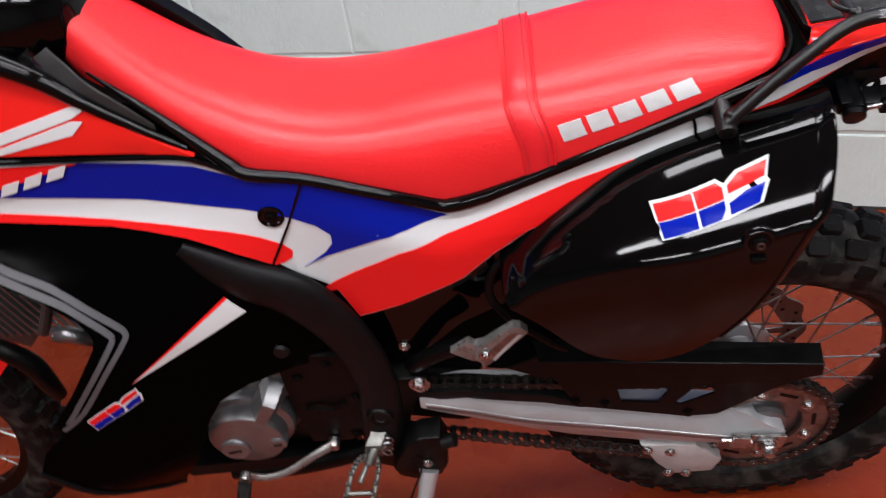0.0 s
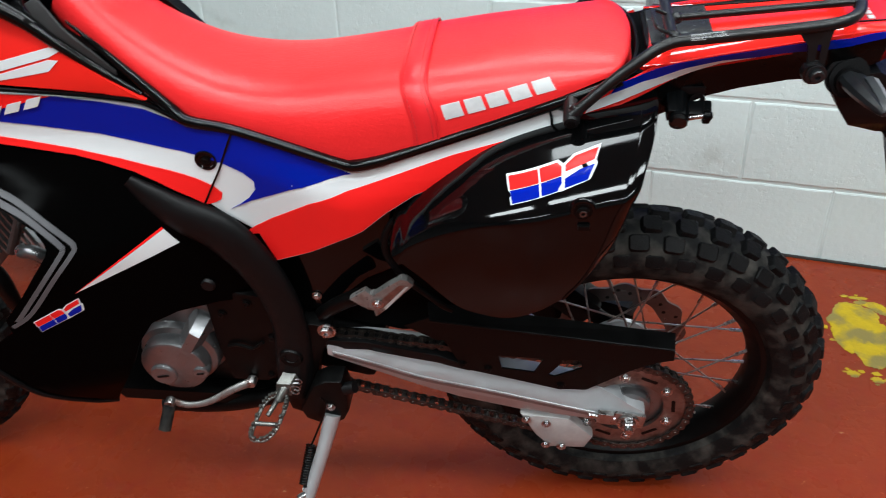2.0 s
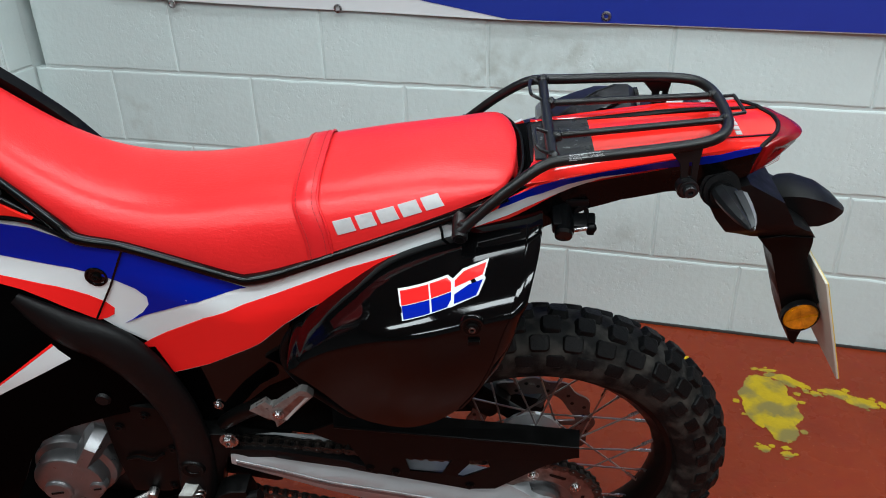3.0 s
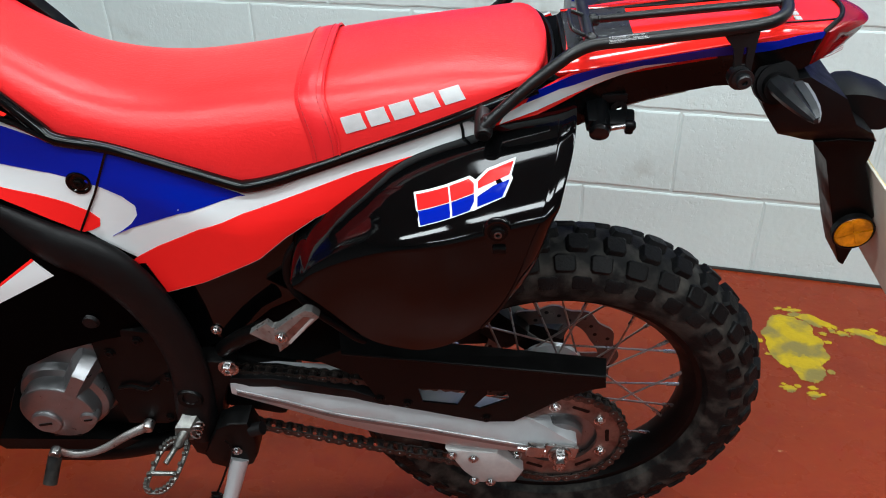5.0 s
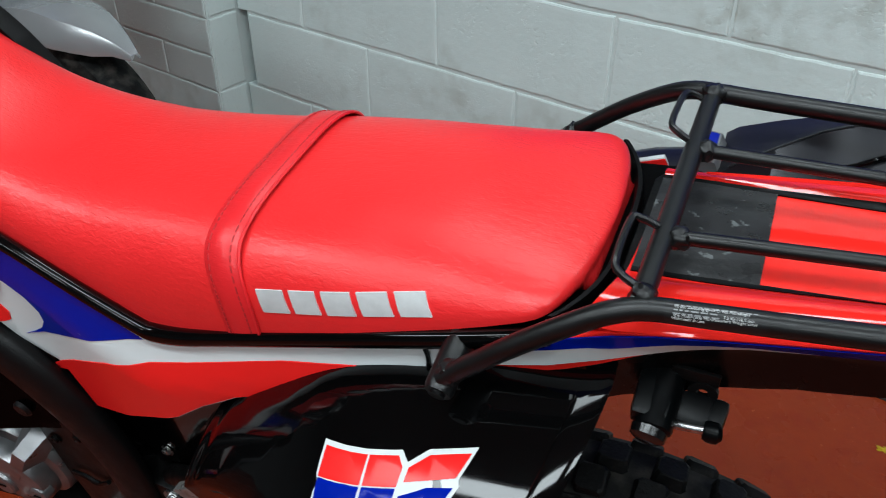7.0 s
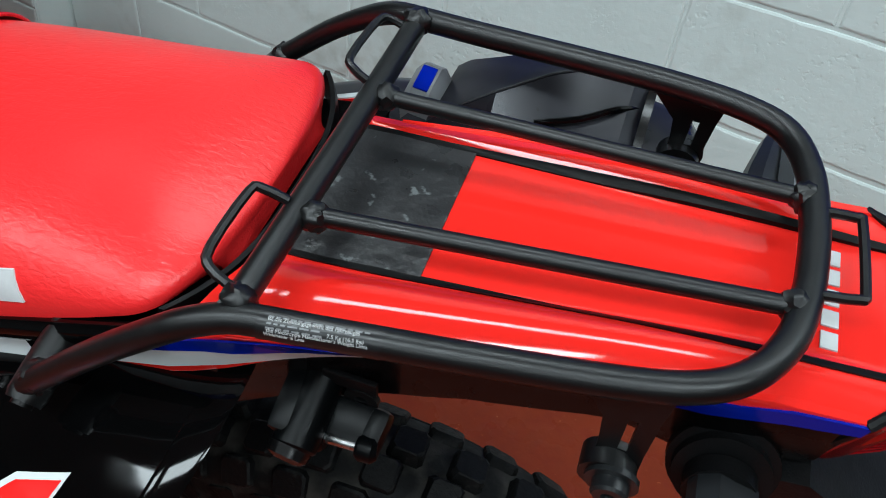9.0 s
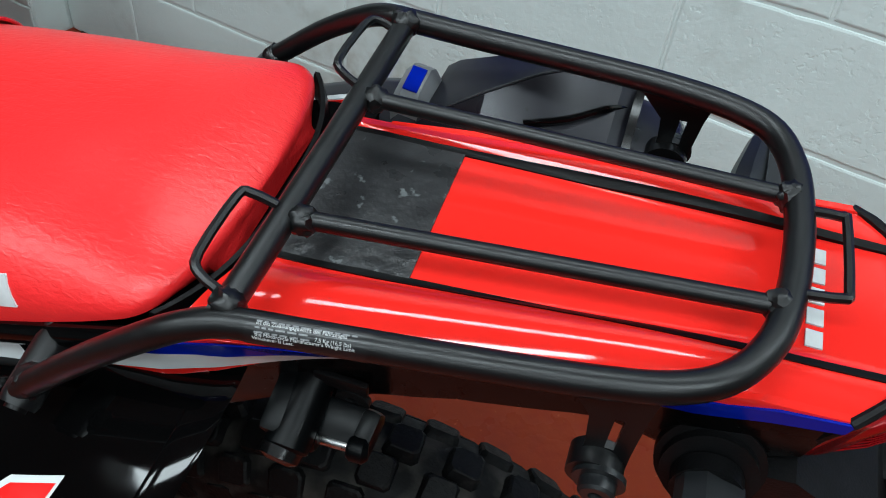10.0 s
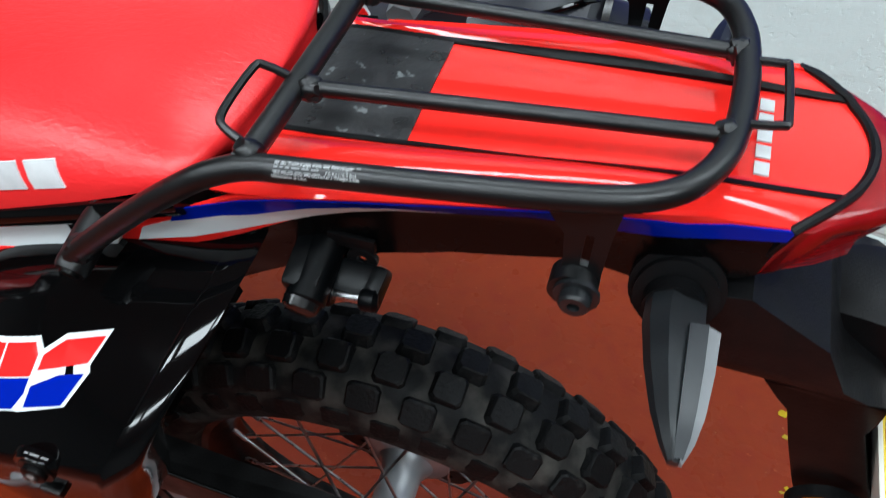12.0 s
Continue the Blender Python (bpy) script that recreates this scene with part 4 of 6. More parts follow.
stations = [-0.7875 + 0.7035 * k / 90 for k in range(90)] + [-0.084 + 0.0379 * math.sin(math.pi / 2 * k / 20) for k in range(21)]
bm = bmesh.new()
loft([seat_ring(x) + [(x, smooth_ramp(SEAT_HALF, x) * 0.6, seat_size(x)[0] - 0.012), (x, -smooth_ramp(SEAT_HALF, x) * 0.6, seat_size(x)[0] - 0.012)] for x in stations], bm=bm)
seat = part("seat", bm, M_SEAT, bike, "red textured vinyl seat with a strap", 1.0)
lean_x = lambda k: -0.016 * step(0, 9, k)
band = [[Vector(p) + Vector((lean_x(k), 0, 0)) for k, p in enumerate(seat_ring(x, o))] for x, o in ((-0.3085, 0.0002), (-0.3075, 0.0012), (-0.293, 0.0016), (-0.2785, 0.0012), (-0.2775, 0.0002))]
strap = part("strap", loft(band, closed=False, caps=False), M_SEAT_STRAP, seat, "red vinyl strap", 1.0)
for x in (-0.3035, -0.2835):
    ring = [Vector(p) + Vector((lean_x(k), 0, 0)) for k, p in enumerate(seat_ring(x, 0.0016, 30))]
    for a, b in zip(ring, ring[1:]):
        n = max(1, int((b - a).length / 0.0042))
        for i in range(n):
            p, q = a.lerp(b, (i + 0.12) / n), a.lerp(b, (i + 0.80) / n)
            part("stitch", tube([p, q], 0.0006, 4), M_STITCH, strap)
welt = [Vector(p) + Vector((lean_x(k), 0, 0)) for k, p in enumerate(seat_ring(-0.2765, 0.001))]
part("welt", tube(welt, 0.0015, 6), M_SEAT_STRAP, seat)


def slab_row(corners, gaps, yfun, out, material, parent, name, label):
    """A row of plain bars inside a skewed box (top left, low left, top right, low right), each a raised print."""
    tl, bl, tr, br = (Vector((c[0], 0, c[1])) for c in corners)
    for a, b in gaps:
        quad = [bl.lerp(br, a), bl.lerp(br, b), tl.lerp(tr, b), tl.lerp(tr, a)]
        part(name, panel([(p.x, p.z) for p in quad], lambda x, z: yfun(x, z) - out, 0.0012, cell=0.008), material, parent, label)


slab_row([(-.273, .563), (-.267, .546), (-.144, .597), (-.136, .585)], [(0, .175), (.215, .375), (.415, .585), (.625, .795), (.835, 1)],
         seat_y, 0.0009, M_PRINT, seat, "printed_bar", "plain white printed bar")

# ---- side covers with their decals ----
BULGE = [(-.62, 0.0), (-.54, .010), (-.46, .024), (-.40, .029), (-.33, .025), (-.27, .019), (-.20, .014), (-.12, .012)]
BROW = [(-.62, .535), (-.545, .519), (-.40, .465), (-.136, .560)]


def cover_y(x, z):
    out = ramp(BULGE, x) * (.45 + .55 * step(0.0, .05, ramp(BROW, x) - z))
    return -.10 - .4 * max(0.0, -.55 - x) * step(.52, .34, z) + .05 * step(.15, 0, z) - out * step(.22, .30, z)


COVER = [(-0.9080, 0.5783), (-0.8575, 0.5733), (-0.7776, 0.5687), (-0.7050, 0.5635), (-0.6543, 0.5539), (-0.5983, 0.5278), (-0.5429, 0.5219), (-0.4079, 0.4744), (-0.3902, 0.4695), (-0.3217, 0.4918), (-0.2618, 0.5137), (-0.1361, 0.5605), (-0.1123, 0.5517), (-0.1173, 0.5383), (-0.1382, 0.5217), (-0.2265, 0.4777), (-0.3113, 0.4402), (-0.3503, 0.4126), (-0.3855, 0.3815), (-0.4669, 0.3360), (-0.5219, 0.3104), (-0.5402, 0.3588), (-0.5985, 0.4161), (-0.6056, 0.4160), (-0.6271, 0.4288), (-0.6604, 0.4492), (-0.6889, 0.4636), (-0.7306, 0.4772), (-0.7672, 0.4861), (-0.8305, 0.4947), (-0.8948, 0.5024), (-0.9080, 0.5034)]
cover = part("side_cover", panel(COVER, cover_y, 0.006, cell=0.025, edge=0.0015), M_WHITE, bike, "white side cover with red and blue stripes")
part("blue_stripe", panel([(-0.9060, 0.5366), (-0.8793, 0.5336), (-0.8048, 0.5252), (-0.7249, 0.5147), (-0.6355, 0.4937), (-0.5930, 0.4842), (-0.5634, 0.4742), (-0.5405, 0.4624), (-0.5271, 0.4501), (-0.5283, 0.4368), (-0.5408, 0.4207), (-0.5570, 0.4085), (-0.5681, 0.4032), (-0.4765, 0.4443), (-0.4018, 0.4649), (-0.3931, 0.4657), (-0.4079, 0.4729), (-0.5429, 0.5204), (-0.5983, 0.5263), (-0.6543, 0.5519), (-0.7050, 0.5615), (-0.7733, 0.5698), (-0.7987, 0.5643), (-0.8356, 0.5544), (-0.8730, 0.5451), (-0.9060, 0.5361)],
                          lambda x, z: cover_y(x, z) - 0.0010, 0.0012, cell=0.02), M_BLUE, cover, "blue stripe")
part("red_stripe", panel([(-0.9060, 0.5141), (-0.8907, 0.5121), (-0.8276, 0.5034), (-0.7650, 0.4934), (-0.7038, 0.4803), (-0.6438, 0.4641), (-0.6083, 0.4517), (-0.5853, 0.4397), (-0.5762, 0.4292), (-0.5785, 0.4196), (-0.5882, 0.4149), (-0.5985, 0.4130), (-0.6056, 0.4160), (-0.6271, 0.4288), (-0.6604, 0.4492), (-0.6889, 0.4636), (-0.7306, 0.4772), (-0.7672, 0.4861), (-0.8305, 0.4947), (-0.8948, 0.5024), (-0.9060, 0.5044)],
                         lambda x, z: cover_y(x, z) - 0.0010, 0.0012, cell=0.02), M_ORANGE, cover, "red stripe")
part("red_stripe", panel([(-.566, .356), (-.5133, .3904), (-.4556, .4228), (-.3835, .4491), (-.2614, .4965), (-.1421, .5343), (-.1183, .5387), (-.1382, .5230), (-.2265, .4791), (-.3113, .4417), (-.3503, .4141), (-.3855, .3829), (-.4669, .3374), (-.5219, .3119), (-.5391, .3589)],
                         lambda x, z: cover_y(x, z) - 0.0010, 0.0012, cell=0.02), M_ORANGE, cover, "red stripe")
part("red_wedge", panel([(-0.9060, 0.5763), (-0.8575, 0.5733), (-0.8201, 0.5721), (-0.7733, 0.5698), (-0.7987, 0.5643), (-0.8356, 0.5544), (-0.8730, 0.5451), (-0.9060, 0.5366)],
                        lambda x, z: cover_y(x, z) - 0.0022, 0.0012, cell=0.02), M_ORANGE, cover, "red wedge")
part("panel_gap", tube([(-.545, cover_y(-.545, .5) - .0006, .519), (-.572, cover_y(-.57, .46) - .0006, .466), (-.602, cover_y(-.602, .418) - .0012, .415)], 0.0016, 6), M_BLACK, cover)
part("screw_recess", lathe([(0.0001, 0.0), (0.011, 0.0), (0.0125, -0.0016), (0.0145, -0.0018), (0.0152, 0.0)], 28, (-.588, cover_y(-.588, .479) - 0.0012, .479)), M_BLACK, cover)
bolt_at(cover, (-.588, cover_y(-.588, .479) - 0.001, .479), BOLT_DARK)
part("panel_gap", tube([(x, cover_y(x, z) - .0016, z) for x, z in ((-.1420, .5600), (-.1395, .5500), (-.1385, .5380), (-.1430, .5180))], 0.0018, 6), M_BLACK, cover)
part("side_cover", panel(COVER, lambda x, z: -cover_y(x, z) - 0.006, 0.006, cell=0.025), M_WHITE, bike, "white side cover with red and blue stripes")

# black rail under the seat edge, inner body and lower side panel
part("seat_rail", tube([(-.7300, -.0760, .6600), (-.6980, -.0790, .6270), (-.6620, -.0840, .5880), (-.6200, -.0920, .5460), (-.5994, -.0982, .5328), (-.5429, -.1023, .5239), (-.4659, -.1093, .5012), (-.4059, -.1118, .4803), (-.3882, -.1117, .4773), (-.3569, -.1119, .4846), (-.3217, -.1109, .4967), (-.2618, -.1083, .5186), (-.1361, -.1046, .5664), (-.0606, -.1024, .5971)],
                       [.0015, .004, .0065, .008, .008, .007, .007, .0075, .0085, .008, .007, .007, .007, .006], 10, 4), M_BLACK, bike, "gloss black seat rail")
part("inner_body", panel([(-.95, .52), (-.80, .66), (-.70, .62), (-.60, .53), (-.42, .49), (-.30, .50), (-.10, .59), (-.02, .595), (-.02, .56), (-.20, .46), (-.34, .36), (-.50, .26), (-.60, .30), (-.93, .46)],
                         lambda x, z: -.078, .156, cell=0), M_DARK, bike, "black frame and airbox")
LOWER = [(-.531, .302), (-.476, .321), (-.394, .363), (-.357, .396), (-.316, .427), (-.228, .471), (-.138, .519), (-.118, .538), (-.06, .56), (-.06, .535), (-.13, .50), (-.20, .45), (-.20, .30), (-.27, .285), (-.315, .300), (-.345, .292), (-.40, .262), (-.45, .215), (-.505, .185), (-.545, .24)]
part("lower_side_panel", panel(LOWER, lambda x, z: -.0925, .006, cell=0.04, edge=0.002), M_BLACK, bike, "gloss black lower side panel")
part("lower_side_panel", panel(LOWER, lambda x, z: .0865, .006, cell=0.04), M_BLACK, bike, "gloss black lower side panel")
part("panel_ridge", tube([(-.262, -.1195, .4440), (-.307, -.120, .4245), (-.334, -.121, .4065), (-.351, -.122, .3850), (-.3590, -.123, .3600), (-.3565, -.124, .3320), (-.3350, -.125, .2950), (-.308, -.125, .2660), (-.284, -.124, .2400), (-.272, -.121, .2280)], [.003, .0040, .0045, .0050, .0052, .0052, .0052, .0050, .0045, .003], 14, 4), M_RUBBERY, bike, "black edge moulding round the side case")
bolt_at(bike, (-.482, -.0935, .222), BOLT)

# ---- tank shroud, trim, tank ----
shroud_y = lambda x, z: -.100 + .10 * step(.58, .75, z) * 0.3
shroud = part("tank_shroud", panel([(-.92, .692), (-.845, .683), (-.806, .674), (-.767, .656), (-.739, .630), (-.694, .595), (-.6475, .564), (-.662, .5660), (-.70, .5735), (-.76, .5795), (-.85, .5865), (-.92, .594)], shroud_y, 0.006, cell=0.03, edge=0.0015), M_RED, bike, "gloss red tank shroud")
part("white_stripe", panel([(-.918, .5940), (-.8375, .6131), (-.7542, .6335), (-.7394, .6297), (-.757, .6215), (-.8449, .5995), (-.918, .5800)], lambda x, z: shroud_y(x, z) - .001, .0012, cell=.03), M_WHITE, shroud, "white stripe")
part("white_stripe", panel([(-.8700, .5895), (-.8472, .5955), (-.7586, .6182), (-.7466, .6168), (-.7624, .6038), (-.8511, .5880), (-.8700, .5860)], lambda x, z: shroud_y(x, z) - .001, .0012, cell=.03), M_WHITE, shroud, "white stripe")
for k in range(4):
    x0 = -.806 - .030 * k
    zb = .5655 - .0075 * k
    part("printed_bar", panel([(x0, zb), (x0 + .022, zb + .0055), (x0 + .012, zb - .0095), (x0 - .010, zb - .0150)], lambda x, z: cover_y(x, z) - .0034, .001, cell=0), M_WHITE, cover, "plain white printed bar")
part("shroud_edge", tube([(-.92, -.102, .5860), (-.85, -.1025, .5810), (-.76, -.1025, .5755), (-.70, -.1020, .5705), (-.652, -.1015, .5620), (-.60, -.1015, .5285)], 0.0030, 8, 4), M_BLACK, bike)
trim_y = lambda x, z: -.088 + .030 * step(.64, .74, z)
trim = part("seat_trim", panel([(-.90, .735), (-.82, .742), (-.785, .735), (-.778, .700), (-.774, .668), (-.7477, .6365), (-.7016, .5995), (-.6531, .5555), (-.61, .524), (-.585, .513), (-.604, .519), (-.652, .560), (-.696, .593), (-.741, .628), (-.769, .654), (-.81, .680), (-.90, .690)],
                               trim_y, 0.02, cell=0.03, edge=0.004), M_TRIM, bike, "black trim between seat and tank")
part("trim_inlay", panel([(-0.7589, 0.6892), (-0.7445, 0.6737), (-0.7306, 0.6555), (-0.7112, 0.6350), (-0.6976, 0.6199), (-0.6804, 0.5990), (-0.6808, 0.5935), (-0.7090, 0.6106), (-0.7318, 0.6289), (-0.7506, 0.6495), (-0.7633, 0.6671), (-0.7732, 0.6822)],
                         lambda x, z: trim_y(x, z) - .0016, 0.003, cell=0.03, edge=0.001), M_INLAY, trim, "satin grey inlay strip")
part("trim_bead", tube([(-.90, -.082, .705), (-.845, -.084, .697), (-.806, -.088, .6865), (-.772, -.090, .6655), (-.744, -.091, .6395), (-.70, -.092, .6035), (-.655, -.092, .5690)], [.013, .013, .012, .010, .008, .006, .004], 14, 4), M_BLACK, trim, "gloss black edge bead")
part("seat_trim", panel([(-.90, .735), (-.84, .752), (-.79, .755), (-.742, .712), (-.70, .668), (-.65, .608), (-.60, .545), (-.585, .515), (-.604, .519), (-.648, .560), (-.694, .599), (-.767, .655), (-.81, .690), (-.90, .705)],
                        lambda x, z: .066 - .02 * step(.60, .72, z), 0.02, cell=0.03, edge=0.004), M_SATIN, bike, "black trim between seat and tank")
part("tank_shroud", panel([(-.92, .70), (-.86, .695), (-.83, .680), (-.81, .600), (-.92, .603)], lambda x, z: -shroud_y(x, z) - .006, 0.006, cell=0.03), M_RED, bike, "gloss red tank shroud")
bm = bmesh.new()
loft([[(x, w * math.cos(a), zc + h * math.sin(a)) for a in (2 * math.pi * k / 28 for k in range(28))] for x, w, zc, h in
      ((-.735, .030, .700, .03), (-.75, .055, .700, .05), (-.78, .075, .70, .07), (-.83, .088, .70, .085), (-.90, .092, .70, .095), (-.98, .085, .69, .09), (-1.02, .05, .68, .06))], bm=bm)
part("fuel_tank", bm, M_BLACK, bike, "gloss black fuel tank cover", 1.0)

# ---- lower cowl ----
COWL = [(-.96, .50), (-.894, .499), (-.765, .486), (-.704, .469), (-.646, .446), (-.60, .414), (-.575, .34), (-.580, .27), (-.572, .228), (-.624, .234), (-.680, .233), (-.719, .221), (-.744, .188), (-.762, .150), (-.792, .10), (-.815, .065), (-.833, .034),
        (-.860, .055), (-.90, .13), (-.935, .21), (-.915, .245), (-.887, .262), (-.8865, .287), (-.854, .3225), (-.8135, .374), (-.811, .382), (-.8135, .389), (-.825, .404), (-.860, .4255), (-.909, .447), (-.96, .467)]
cowl = part("lower_cowl", panel(COWL, lambda x, z: cover_y(x, z) + .004, 0.005, cell=0.025, edge=0.0015), M_SCUFF, bike, "black lower cowl with scuffs")
part("red_stripe", panel([(-.793, .309), (-.73, .348), (-.666, .386), (-.664, .383)], lambda x, z: cover_y(x, z) + .0028, .0012, cell=.02), M_ORANGE, cowl, "red stripe")
part("white_stripe", panel([(-.793, .309), (-.73, .345), (-.664, .383), (-.648, .358), (-.70, .340)], lambda x, z: cover_y(x, z) + .003, .0012, cell=.02), M_WHITE, cowl, "white stripe")


def ribbon(path, width, yfun, thick=0.0012):
    """A flat band along a line of (x, z), its width laid to the right of the way."""
    pts = spline([(x, 0, z) for x, z in path], 4)
    rings = []
    for i, p in enumerate(pts):
        d = (pts[min(i + 1, len(pts) - 1)] - pts[max(i - 1, 0)]).normalized()
        q = p + Vector((d.z, 0, -d.x)) * width
        rings.append([(p.x, yfun(p.x, p.z), p.z), (q.x, yfun(q.x, q.z), q.z), (q.x, yfun(q.x, q.z) + thick, q.z), (p.x, yfun(p.x, p.z) + thick, p.z)])
    return loft(rings)


for line in ([(-.930, .474), (-.893, .458), (-.847, .439), (-.806, .412), (-.780, .391), (-.7735, .381), (-.777, .371), (-.806, .339), (-.852, .287), (-.881, .270)],
             [(-.930, .465), (-.911, .457), (-.878, .443), (-.836, .423), (-.805, .400), (-.790, .385), (-.788, .379), (-.796, .366), (-.858, .294), (-.872, .279)]):
    part("grey_line", ribbon(line, .0062, lambda x, z: cover_y(x, z) + .0026), M_GREYDEC, cowl, "grey pinstripe")


def race_logo(corners, yfun, out, parent):
    """A sticker of plain blocks: white ground, red above, blue below."""
    tl, bl, tr, br = (Vector((c[0], 0, c[1])) for c in corners)
    def at(u, v):
        p = bl.lerp(br, u).lerp(tl.lerp(tr, u), v)
        return (p.x, p.z)
    ground = part("sticker", panel([at(-.01, -.03), at(.36, -.03), at(.56, -.03), at(.60, -.05), at(.93, .02), at(1.0, .50), at(.98, .60), at(1.02, 1.03), at(.73, 1.03), at(.62, .86), at(.56, 1.03), at(-.01, 1.03)],
                                   lambda x, z: yfun(x, z) - out, .001, cell=.012), M_WHITE, parent, "sticker of plain red and blue blocks")
    for name, m, blocks in (("red_block", M_ORANGE, [[(.01, .52), (.345, .52), (.34, .97), (.012, .97)], [(.365, .52), (.60, .52), (.60, .80), (.55, .97), (.355, .97)], [(.64, .60), (.96, .66), (.995, .97), (.75, .97), (.64, .80)]]),
                            ("blue_block", M_BLUE, [[(.01, .02), (.34, .02), (.345, .48), (.01, .48)], [(.365, .02), (.55, .02), (.60, .25), (.60, .48), (.365, .48)], [(.635, .04), (.90, .06), (.965, .50), (.80, .50), (.635, .36)]])):
        for outline in blocks:
            part(name, panel([at(u, v) for u, v in outline], lambda x, z: yfun(x, z) - out - .0007, .001, cell=.012), m, ground)


race_logo([(-.856, .2735), (-.852, .2535), (-.793, .2985), (-.787, .2775)], lambda x, z: cover_y(x, z) + .004, .0009, cowl)
part("belly_edge", tube([(-.935, cover_y(-.935, .21) + .004, .212), (-.90, cover_y(-.9, .13) + .004, .132), (-.862, cover_y(-.86, .055) + .004, .055), (-.835, cover_y(-.83, .03) + .006, .030)], 0.004, 8, 4), M_MATT, cowl)
part("lower_cowl", panel(COWL, lambda x, z: -cover_y(x, z) - .009, 0.005, cell=0.03), M_BLACK, bike, "gloss black lower cowl")
part("belly_pan", loft([[(-.93, -.14, .18), (-.93, .14, .18), (-.93, .14, .14), (-.93, -.14, .14)], [(-.83, -.15, .045), (-.83, .15, .045), (-.83, .15, .02), (-.83, -.15, .02)], [(-.60, -.09, -.035), (-.60, .09, -.035), (-.60, .09, -.06), (-.60, -.09, -.06)]]), M_SATIN, bike, "black belly pan")

# radiator and pipe behind the cowl's window
rad = part("radiator", panel([(-1.08, .40), (-.975, .385), (-.940, .332), (-.985, .260), (-1.03, .215), (-1.09, .25)], lambda x, z: -.045, .03, cell=0, edge=.003), M_RAD, bike, "aluminium radiator core")
for k in range(11):
    x = -1.078 + .0125 * k
    part("cooling_fin", box((.0022, .006, .13), pose(x, -.049, .312, 0, -16, 0)), M_CAST, rad)
part("radiator_tank", tube([(-.972, -.055, .395), (-.938, -.055, .335), (-.985, -.055, .258)], .008, 10), M_RAD, rad)
part("coolant_pipe", tube([(-.935, -.09, .292), (-.925, -.098, .298), (-.908, -.102, .302), (-.897, -.10, .293), (-.893, -.085, .270), (-.89, -.06, .245)], .0105, 14, 4), M_CAST, bike, "grey metal coolant pipe")
part("inner_fairing", tube([(-1.02, -.125, .335), (-.984, -.125, .303), (-.965, -.125, .272), (-.962, -.125, .235), (-.965, -.12, .20)], [.010, .013, .014, .013, .010], 12, 4), M_SATIN, bike, "black inner fairing edge")
part("down_tube", tube([(-.90, -.03, .55), (-.86, -.03, .30), (-.80, -.03, .06)], 0.022, 12), M_FRAME, bike)

# ---- frame, engine, controls ----
part("frame_spar", tube([(-.700, -.118, .452), (-.672, -.120, .425), (-.640, -.121, .398), (-.600, -.122, .376), (-.572, -.122, .345), (-.549, -.121, .300), (-.532, -.120, .245), (-.525, -.120, .185), (-.528, -.120, .13), (-.536, -.120, .07), (-.545, -.12, .02)],
                        [.010, .022, .030, .033, .033, .031, .029, .028, .029, .030, .026], 18, 4, flat=((0, 1, 0), .55)), M_MATT, bike, "black frame spar with plastic guard")
part("pivot_plate", panel([(-.560, .175), (-.505, .183), (-.462, .180), (-.470, .150), (-.490, .100), (-.505, .045), (-.505, .0), (-.530, -.045), (-.560, -.03), (-.570, .03), (-.563, .10)], lambda x, z: -.118, .03, cell=0, edge=.004), M_FRAME, bike, "black frame pivot plate")
part("pivot_housing", box((.13, .18, .105), pose(-.462, 0, .092, 0, 14, 0), .015), M_FRAME, bike, "black swing arm pivot housing")
part("inner_fender", panel([(-.45, .26), (-.33, .31), (-.21, .31), (-.19, .22), (-.27, .145), (-.36, .135), (-.47, .16)], lambda x, z: -.075, .15, cell=0), M_DARK, bike, "black inner mudguard")
part("pivot_cap", lathe([(0.0001, -.128), (.009, -.128), (.011, -.133), (.017, -.1345), (.019, -.131), (.019, -.118)], 28, (-.530, -.004, .124)), M_SATIN, bike)
same("bolt", BIG, bike, pose(-.468, -.120, .174))
bolt_at(bike, (-.517, -.121, .186), BOLT_DARK)
part("passenger_bracket", tube([(-.475, -.105, .195), (-.44, -.118, .232), (-.40, -.128, .262)], 0.012, 10, 3), M_FRAME, bike)
heel = part("passenger_footrest", panel([(-0.4143, 0.2729), (-0.4029, 0.2817), (-0.3896, 0.2912), (-0.3835, 0.2840), (-0.3654, 0.2886), (-0.3797, 0.2523), (-0.3893, 0.2545)], lambda x, z: -.150, .010, cell=0.02, edge=.002), M_STAINED, bike, "silver folding passenger footrest")
part("rest_tread", panel([(-0.3792, 0.2872), (-0.3546, 0.3081), (-0.3351, 0.3226), (-0.3267, 0.3207), (-0.3187, 0.3116), (-0.3394, 0.2884), (-0.3653, 0.2602), (-0.3766, 0.2501), (-0.3776, 0.2615), (-0.3852, 0.2680)], lambda x, z: -.158 - .05 * max(0.0, .29 - z), .012, cell=0.02, edge=.002), M_STAINED, heel, "stained alloy tread")
part("tread_groove", panel([(-0.3692, 0.2785), (-0.3377, 0.3126), (-0.3299, 0.3118), (-0.3631, 0.2701)], lambda x, z: -.1586 - .05 * max(0.0, .29 - z), .001, cell=0.02), M_SPROCKET, heel, "brown-stained groove")
part("tread_groove", panel([(-0.3633, 0.2679), (-0.3294, 0.3086), (-0.3255, 0.3082), (-0.3608, 0.2643)], lambda x, z: -.1586 - .05 * max(0.0, .29 - z), .001, cell=0.02), M_GUIDE, heel, "pale worn edge")
same("bolt", BOLT, heel, pose(-0.3707, -.1600, 0.2768))
